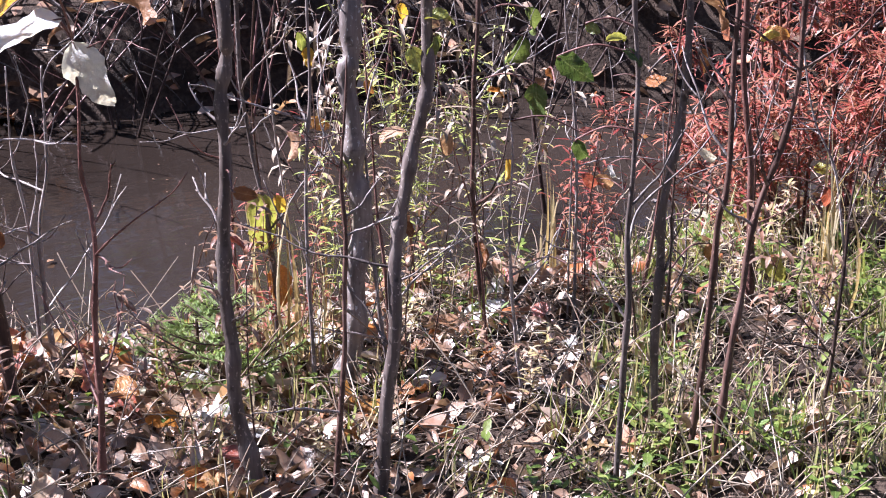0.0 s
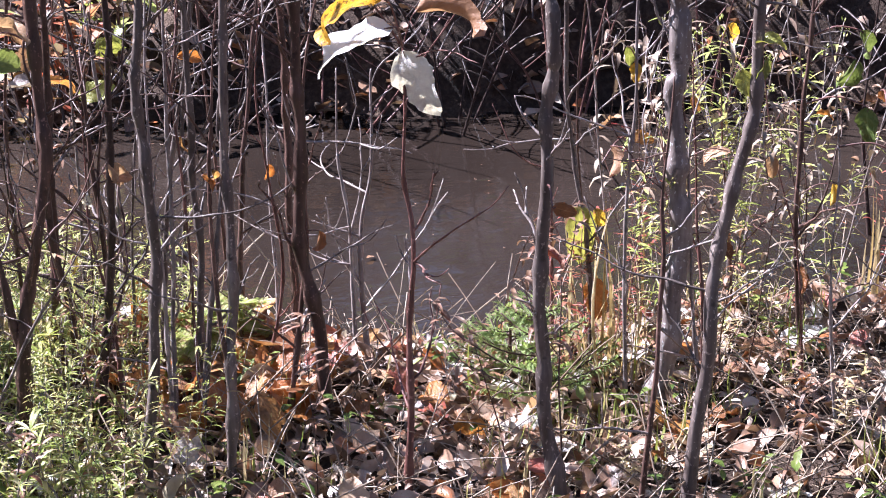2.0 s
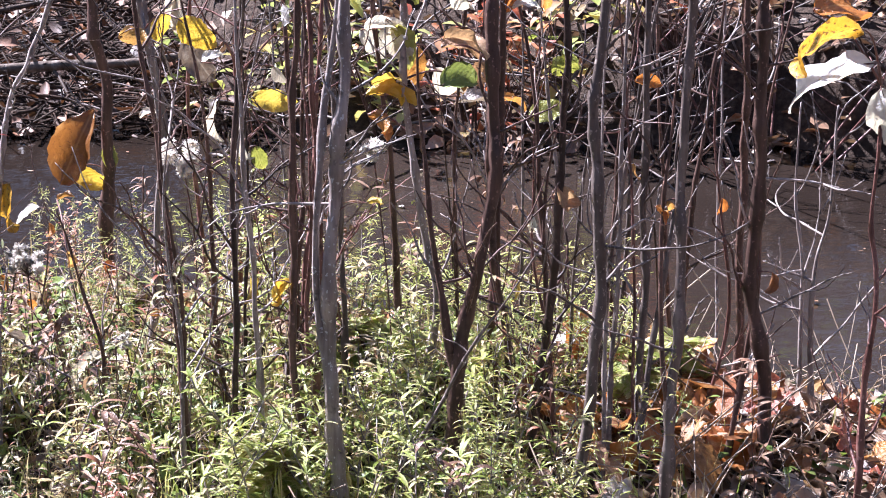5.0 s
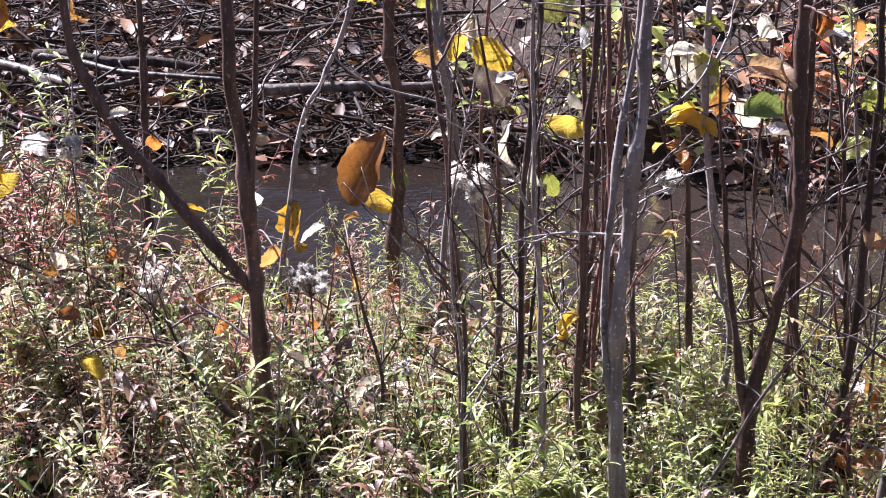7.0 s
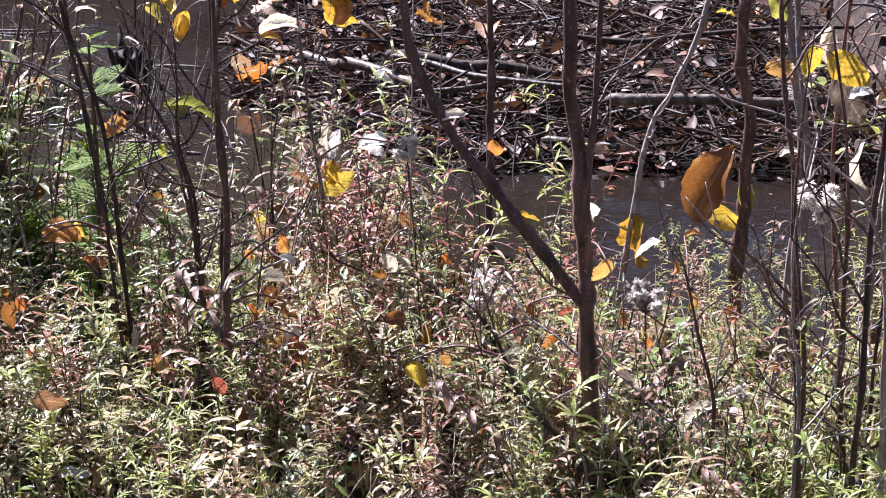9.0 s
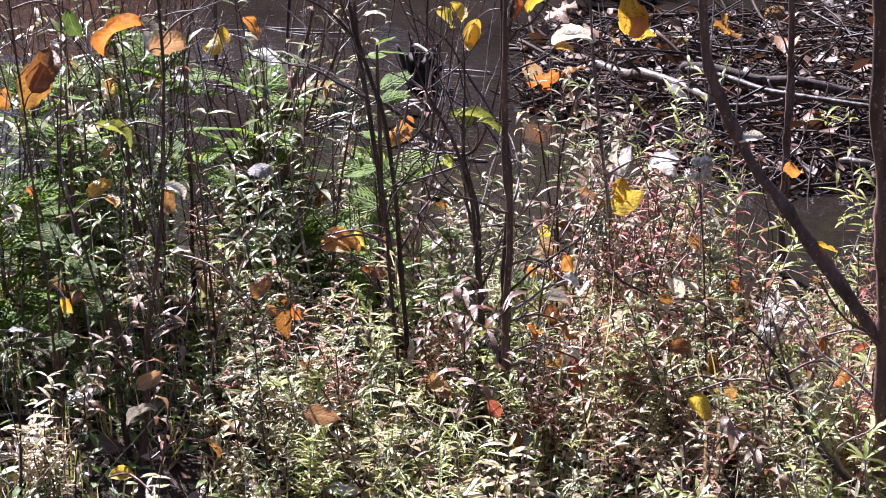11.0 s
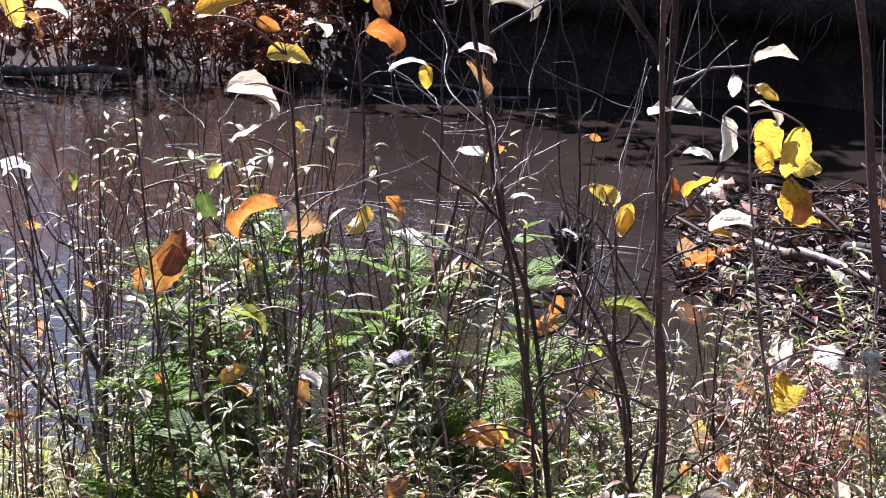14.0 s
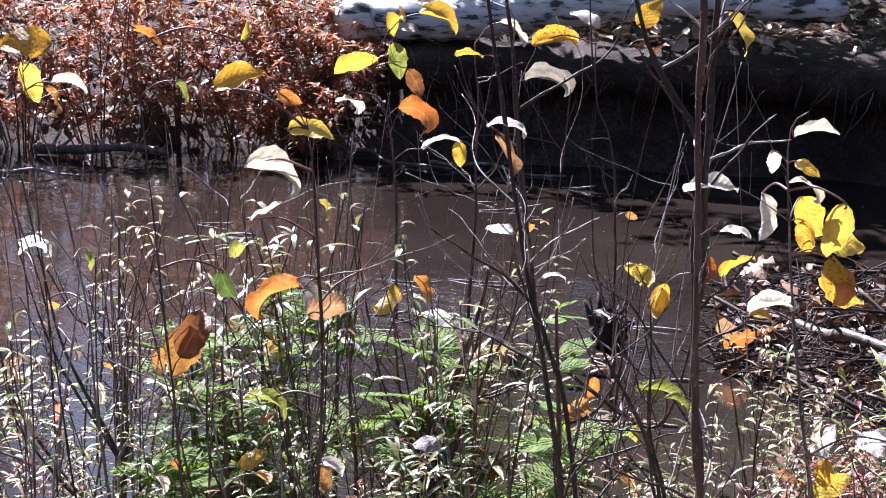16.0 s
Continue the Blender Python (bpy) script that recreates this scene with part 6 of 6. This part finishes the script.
# ---- the dam of sticks ----
def stick_mesh(rng, length, r, bare):
    s = Shape()
    pts = [Vector((0, 0, -length / 2))]
    for i in range(1, 5):
        pts.append(Vector((rng.uniform(-0.03, 0.03) * length, rng.uniform(-0.03, 0.03) * length, length * (i / 4 - 0.5))))
    way = smooth_way(pts, max(0.03, length / 16))
    s.tube(way, [r * (1.15 - 0.5 * i / len(way)) * (1 + 0.12 * noise.noise((i * 0.7, length * 9, 0))) for i in range(len(way))], 7)
    for k in range(rng.randint(0, 3)):
        q = way[rng.randrange(2, len(way) - 2)]
        d = Vector((rng.uniform(-1, 1), rng.uniform(-1, 1), 0.9)).normalized()
        s.tube([q, q + d * r * rng.uniform(2, 9)], [r * 0.5, r * 0.3], 5)
    return s.mesh("stick", STICK if bare else WET)


rng = random.Random(81)
STICK_MESHES = [stick_mesh(rng, rng.uniform(0.18, 0.6), rng.uniform(0.002, 0.0065), k % 5 == 0) for k in range(18)]


def dam_edges(yaw):
    """Its front edge and its depth at a bearing: broad at the far bank, a narrow tongue at the free end."""
    front = 6.5 + max(0.0, yaw - 6.5) * 0.145
    return front, max(0.25, 8.5 - 0.02 * (yaw + 5) - front)


def dam_spot(rng):
    """A place on the dam: along its crest from the far bank to its free end."""
    t = rng.random()
    yaw = -5.5 + 17.0 * t
    front, deep = dam_edges(yaw)
    u = rng.random()
    x, y = spot(yaw, front + deep * u)
    z = LEVEL + (0.3 - 0.22 * t) * math.sin(math.pi * min(1, 0.08 + u * 0.6)) * rng.uniform(0.35, 1.0)
    return x, y, z


def dam():
    rng = random.Random(83)
    small = sorted(STICK_MESHES, key=lambda m: max(v.co.z for v in m.vertices))
    for k in range(240):
        x, y, z = dam_spot(rng)
        ob = part("stick", small[rng.randrange(18 if bearing(x, y) < 8 else 6)], None)
        flat = rng.gauss(0, 14)
        ob.matrix_basis = pose(x, y, z, 90 + flat, 0, rng.gauss(90, 48))
        tagged(ob, "weathered stick in the beaver dam", "stick", "sticks of the dam")
    s = Shape()
    for k in range(3000):
        x, y, z = dam_spot(rng)
        a, ln = rng.uniform(0, 2 * math.pi), rng.uniform(0.05, 0.28)
        d = Vector((math.cos(a), math.sin(a) * 0.7, rng.gauss(0, 0.4))) * ln * 0.5
        c = Vector((x, y, z))
        rr = rng.uniform(0.001, 0.0035)
        s.tube([c - d, c + Vector((rng.uniform(-0.03, 0.03), rng.uniform(-0.02, 0.02), rng.uniform(-0.03, 0.03))), c + d], [rr, rr, rr * 0.6], 5, False)
    tagged(part("brushwood", s, WET), "fine grey brushwood packed in the beaver dam", "brushwood", kind="stuff")
    g = Shape()
    for k in range(2200):
        x, y, z = dam_spot(rng)
        a, ln = rng.uniform(0, 2 * math.pi), rng.uniform(0.025, 0.09)
        g.leaf((x, y, z + rng.uniform(-0.03, 0.015)), (math.cos(a), math.sin(a), rng.uniform(-0.5, 0.6)), (rng.gauss(0, 0.7), rng.gauss(0, 0.7), 1), ln, ln * 0.5, rng.uniform(-1, 1.6), rng.uniform(-0.3, 0.9), 3, 0.42, 0.06, rng)
    tagged(part("dam_litter", g, FOLIAGE["wet_litter"]), "wet brown leaves and scraps caught in the beaver dam", "leaf litter", kind="stuff")
    b = Shape()
    n = 60
    for i in range(n + 1):
        t = i / n
        yaw = -7 + 18.4 * t
        front, deep = dam_edges(yaw)
        for j in range(13):
            u = j / 12
            x, y = spot(yaw, front + deep * u)
            b.v.append((x, y, LEVEL - 0.06 + (0.22 - 0.16 * t) * math.sin(math.pi * min(1.0, u)) * (1 if t < 0.9 else (1 - t) * 10) + 0.05 * noise.noise((x * 6, y * 6, 1))))
    for i in range(n):
        for j in range(12):
            a = i * 13 + j
            b.f.append((a, a + 1, a + 14, a + 13))
    tagged(part("dam_core", b, SOIL), "mound of dark mud under the sticks of the dam", "mud", kind="structure")
    for k in range(20):
        x, y, z = dam_spot(rng)
        fallen_leaf(rng, x, y, z + 0.05, rng.uniform(0.07, 0.13), rng.choice(("orange", "yellow", "brown", "tan", "orange")), 40)


dam()


def log(name, label, a, b, r, material, seed):
    """A dead log: crooked, tapered to a broken end, with knots and stubs of limbs."""
    rng = random.Random(seed)
    a, b = Vector(a), Vector(b)
    s = Shape()
    long = (b - a).length
    bend = [a + (b - a) * u + Vector((rng.uniform(-1, 1), rng.uniform(-1, 1), rng.uniform(-0.6, 1))) * 0.035 * long * (0 if u in (0, 1) else 1) for u in (0, 0.22, 0.45, 0.7, 1)]
    way = smooth_way(bend, 0.02)
    count = len(way)
    rad = []
    for i in range(count):
        u = i / (count - 1)
        end = min(1.0, 0.35 + min(u, 1 - u) * long / (r * 1.6))
        rad.append(r * (1.15 - 0.4 * u) * (1 + 0.2 * noise.noise((i * 0.22, seed, 0)) + 0.07 * noise.noise((i * 0.9, seed, 5))) * end)
    s.tube(way, rad, 14)
    ob = part(name, s, material)
    for _ in range(rng.randint(2, 5) if r < 0.08 else 0):
        i = rng.randrange(3, count - 3)
        d = Vector((rng.uniform(-1, 1), rng.uniform(-0.6, 0.6), rng.uniform(0.1, 1))).normalized()
        stub = Shape()
        stub.tube(smooth_way([way[i], way[i] + d * r * 2.2, way[i] + d * r * rng.uniform(3, 7) + Vector((0, 0, r))], r * 0.8), [rad[i] * 0.42 * 0.9 ** k for k in range(40)], 6)
        part("stub", stub, material, ob)
    return tagged(ob, label, "log")


for name, label, material, r, a, b in PLACES["logs"]:
    log(name, label, a, b, r * {"stick": 0.7, "dark": 0.6 if a[1] < 9 else 1.0, "birch": 1.0}[material], {"birch": BIRCH, "stick": BLEACHED, "dark": LOGBARK}[material], int(abs(a[0] * 100)))


def stump(x, y, seed):
    rng = random.Random(seed)
    s = Shape()
    way = [(x, y, LEVEL - 0.2), (x + 0.01, y, LEVEL + 0.05), (x + 0.02, y, LEVEL + 0.06), (x + 0.03, y, LEVEL + 0.085)]
    s.tube(smooth_way(way, 0.03), [0.052 * (1 + 0.3 * rng.uniform(-1, 1)) for _ in range(60)], 9)
    ob = part("rotten_stump", s, ROT)
    for k in range(6):
        t = Shape()
        a = k * 1.1
        p = Vector((x + 0.035 * math.cos(a), y + 0.035 * math.sin(a), LEVEL + 0.06))
        t.tube([p, p + Vector((math.cos(a) * 0.03, math.sin(a) * 0.03, rng.uniform(0.04, 0.1)))], [0.014, 0.005], 5)
        part("splinter", t, ROT, ob)
    return tagged(ob, "dark rotten stump at the free end of the dam", "stump")


stump(*PLACES["stump"], 3)


# ---- turf lip of the undercut bank ----
def turf_lip():
    """The sod that overhangs the hollow under the far bank, with roots hanging from it."""
    rng = random.Random(77)
    s = Shape()
    n, m = 90, 7
    for i in range(n + 1):
        yaw = 5.5 + 14.2 * i / n
        r0 = along(FAR, yaw)
        reach = 0.13 + 0.1 * noise.noise((yaw * 0.9, 3, 0)) + 0.05 * noise.noise((yaw * 4, 9, 0))
        for j in range(m + 1):
            t = j / m
            x, y = spot(yaw, r0 + 0.55 - (0.55 + reach) * t)
            s.v.append((x, y, LEVEL + 0.56 - 0.1 * t * t + 0.03 * noise.noise((x * 5, y * 5, 0))))
        for j in range(m, -1, -1):
            t = j / m
            x, y = spot(yaw, r0 + 0.55 - (0.5 + reach) * t)
            s.v.append((x, y, LEVEL + 0.44 - 0.12 * t * t + 0.04 * noise.noise((x * 6, y * 6, 4))))
    w = 2 * (m + 1)
    for i in range(n):
        for j in range(w):
            a, b = i * w + j, i * w + (j + 1) % w
            s.f.append((a, b, b + w, a + w))
    ob = tagged(part("turf_lip", s, SOIL), "overhanging sod above the hollow of the far bank", "bank", kind="structure")
    h = Shape()
    for k in range(60):
        yaw = rng.uniform(6, 19.5)
        x, y = spot(yaw, along(FAR, yaw) - rng.uniform(0.0, 0.28))
        p = Vector((x, y, LEVEL + 0.42))
        d = Vector((rng.uniform(-0.08, 0.08), rng.uniform(-0.1, 0.02), -rng.uniform(0.05, 0.3)))
        h.tube(smooth_way([p, p + d * 0.5 + Vector((rng.uniform(-0.03, 0.03), 0, 0)), p + d], 0.05), [rng.uniform(0.0015, 0.004)] * 30, 4, False)
    tagged(part("hanging_roots", h, BARK["dark"]), "thin dark roots hanging from the sod", "roots", kind="stuff")
    g = Shape()
    for k in range(90):
        yaw = rng.uniform(5.5, 20)
        x, y = spot(yaw, along(FAR, yaw) + rng.uniform(-0.15, 0.5))
        a, ln = rng.uniform(0, 2 * math.pi), rng.uniform(0.04, 0.1)
        g.leaf((x, y, LEVEL + 0.57 + rng.uniform(-0.06, 0.01)), (math.cos(a), math.sin(a), rng.uniform(-0.4, 0.5)), (rng.gauss(0, 0.6), rng.gauss(0, 0.6), 1), ln, ln * 0.55, rng.uniform(-1, 1.6), rng.uniform(-0.3, 0.9), 3, 0.42, 0.06, rng)
    tagged(part("lip_litter", g, FOLIAGE["litter"]), "dry leaves on the sod of the far bank", "leaf litter", kind="stuff")


turf_lip()


# ---- far bank: brush added for shade, roots and small branches ----
def shade_brush():
    """Evergreen brush added out of view, to cast shade on the far bank; twigs and leaves below."""
    rng = random.Random(91)
    s, w = Shape(), Shape()
    for k in range(214):
        yaw = rng.uniform(-50, -15) if k < 24 else rng.uniform(4.5, 18.5)
        r = along(FAR, yaw) + (rng.uniform(1.1, 2.4) if k < 24 else rng.uniform(0.1, 2.4))
        x, y = spot(yaw, r)
        z = ground_z(x, y) + (rng.uniform(0.5, 1.7) if k < 24 else rng.uniform(0.75, 2.6))
        a = rng.uniform(0, 2 * math.pi)
        d = Vector((math.cos(a), math.sin(a), rng.uniform(-0.4, 0.2)))
        ln = rng.uniform(0.4, 0.9)
        p = Vector((x, y, z))
        w.tube([p, p + d * ln], [0.006, 0.002], 4, False)
        for j in range(46):
            t = rng.random()
            e = Vector((rng.uniform(-1, 1), rng.uniform(-1, 1), rng.uniform(-0.6, 0.3)))
            s.leaf(p + d * ln * t, e, (0, 0, 1), rng.uniform(0.08, 0.2), rng.uniform(0.02, 0.05), 0.5, 0.1, 2)
    ob = part("overhanging_brush", s, FOLIAGE["cedar"])
    tagged(ob, "unseen evergreen brush added above the far bank to shade it", "brush", kind="stuff")
    tagged(part("brush_branches", w, BARK["dark"]), "bare dark branches of the unseen shading brush above the far bank", "branches", kind="stuff")
    t = Shape()
    for k in range(1200):
        yaw = rng.uniform(-42, -4) if k < 950 else rng.uniform(17, 32)
        r = along(FAR, yaw) + rng.uniform(-0.05, 1.1)
        x, y = spot(yaw, r)
        p = Vector((x, y, ground_z(x, y) + rng.uniform(0, 0.3)))
        d = Vector((rng.uniform(-1, 1), rng.uniform(-0.6, 0.3), rng.uniform(-0.4, 0.8))) * rng.uniform(0.15, 0.45)
        t.tube(smooth_way([p, p + d * 0.5 + Vector((0, 0, 0.03)), p + d], 0.08), [rng.uniform(0.002, 0.005)] * 30, 4, False)
    g = Shape()
    for k in range(2600):
        yaw = rng.uniform(-44, -6)
        x, y = spot(yaw, along(FAR, yaw) + rng.uniform(-0.03, 1.3))
        a, ln = rng.uniform(0, 2 * math.pi), rng.uniform(0.03, 0.1)
        g.leaf((x, y, ground_z(x, y) + rng.uniform(0.0, 0.05)), (math.cos(a), math.sin(a), rng.uniform(-0.4, 0.6)), (rng.gauss(0, 0.6), rng.gauss(0, 0.6), 1), ln, ln * 0.55, rng.uniform(-1, 1.6), rng.uniform(-0.3, 0.9), 3, 0.42, 0.06, rng)
    tagged(part("bank_litter", g, FOLIAGE["litter"]), "brown dead leaves on the far bank", "leaf litter", kind="stuff")
    tagged(part("bank_twigs", t, BARK["grey"]), "bare twigs and roots sticking from the far bank", "twigs", kind="stuff")


shade_brush()


# ---- things in the water ----
def floating():
    rng = random.Random(95)
    for k in range(30):
        yaw = rng.uniform(-36, 24)
        lo, hi = along(NEAR, yaw) + 0.15, along(FAR, yaw) - 0.2
        x, y = spot(yaw, rng.uniform(lo, hi))
        ob = fallen_leaf(rng, x, y, LEVEL + 0.006, rng.uniform(0.012, 0.035), rng.choice(("white", "tan", "pale", "orange")), 4)
        tagged(ob, "small pale leaf afloat on the muddy water", "floating leaf", "floating leaves")
    # pale floating bits; the many towards the left stand in for sparkle on ripples
    specks = Shape()
    for k in range(420):
        yaw = rng.uniform(-36, 28) if k < 170 else rng.uniform(8, 29)
        x, y = spot(yaw, rng.uniform(along(NEAR, yaw) + 0.1, along(FAR, yaw) - 0.2))
        a = rng.uniform(0, 2 * math.pi)
        specks.leaf((x, y, LEVEL + 0.004), (math.cos(a), math.sin(a), 0), (0, 0, 1), rng.uniform(0.006, 0.02), rng.uniform(0.003, 0.008), -0.2, 0.1, 2)
    tagged(part("floating_specks", specks, FOLIAGE["litter"]), "pale bits of leaf and straw afloat, many standing in for ripple glints", "debris", kind="stuff")
    for k in range(22):
        yaw, ln = rng.uniform(9, 25), rng.uniform(0.03, 0.13)
        x, y = spot(yaw, rng.uniform(along(NEAR, yaw) + 0.6, along(FAR, yaw) - 0.3))
        a = rng.gauss(0, 0.35)
        d = Vector((math.cos(a), math.sin(a), 0)) * ln
        straw = Shape()
        straw.tube(smooth_way([Vector((x, y, LEVEL)) - d, Vector((x, y, LEVEL + 0.006)) + Vector((0, rng.uniform(-0.1, 0.1), 0)) * ln, Vector((x, y, LEVEL + rng.uniform(0, 0.03))) + d], ln / 5), [rng.uniform(0.0025, 0.005)] * 40, 5)
        tagged(part("floating_twig", straw, BLEACHED), "thin bleached twig afloat on the muddy water", "twig", "floating twigs")
    for k in range(9):
        x, y = spot(rng.uniform(-25, -18), 4.6 + rng.uniform(0, 0.15))
        ob = fallen_leaf(rng, x, y, LEVEL + 0.012, rng.uniform(0.05, 0.09), "orange", 5)
        tagged(ob, "orange leaf afloat at the water's edge", "floating leaf", "floating leaves")


floating()
for a, b in PLACES["stakes"]:
    s = Shape()
    way = smooth_way([a, [(p + q) / 2 for p, q in zip(a, b)], b], 0.04)
    s.tube(way, [0.0085 - 0.0045 * i / len(way) for i in range(len(way))], 7)
    tagged(part("stake", s, BARK["dark"]), "thin dark stick standing in the water", "stick")
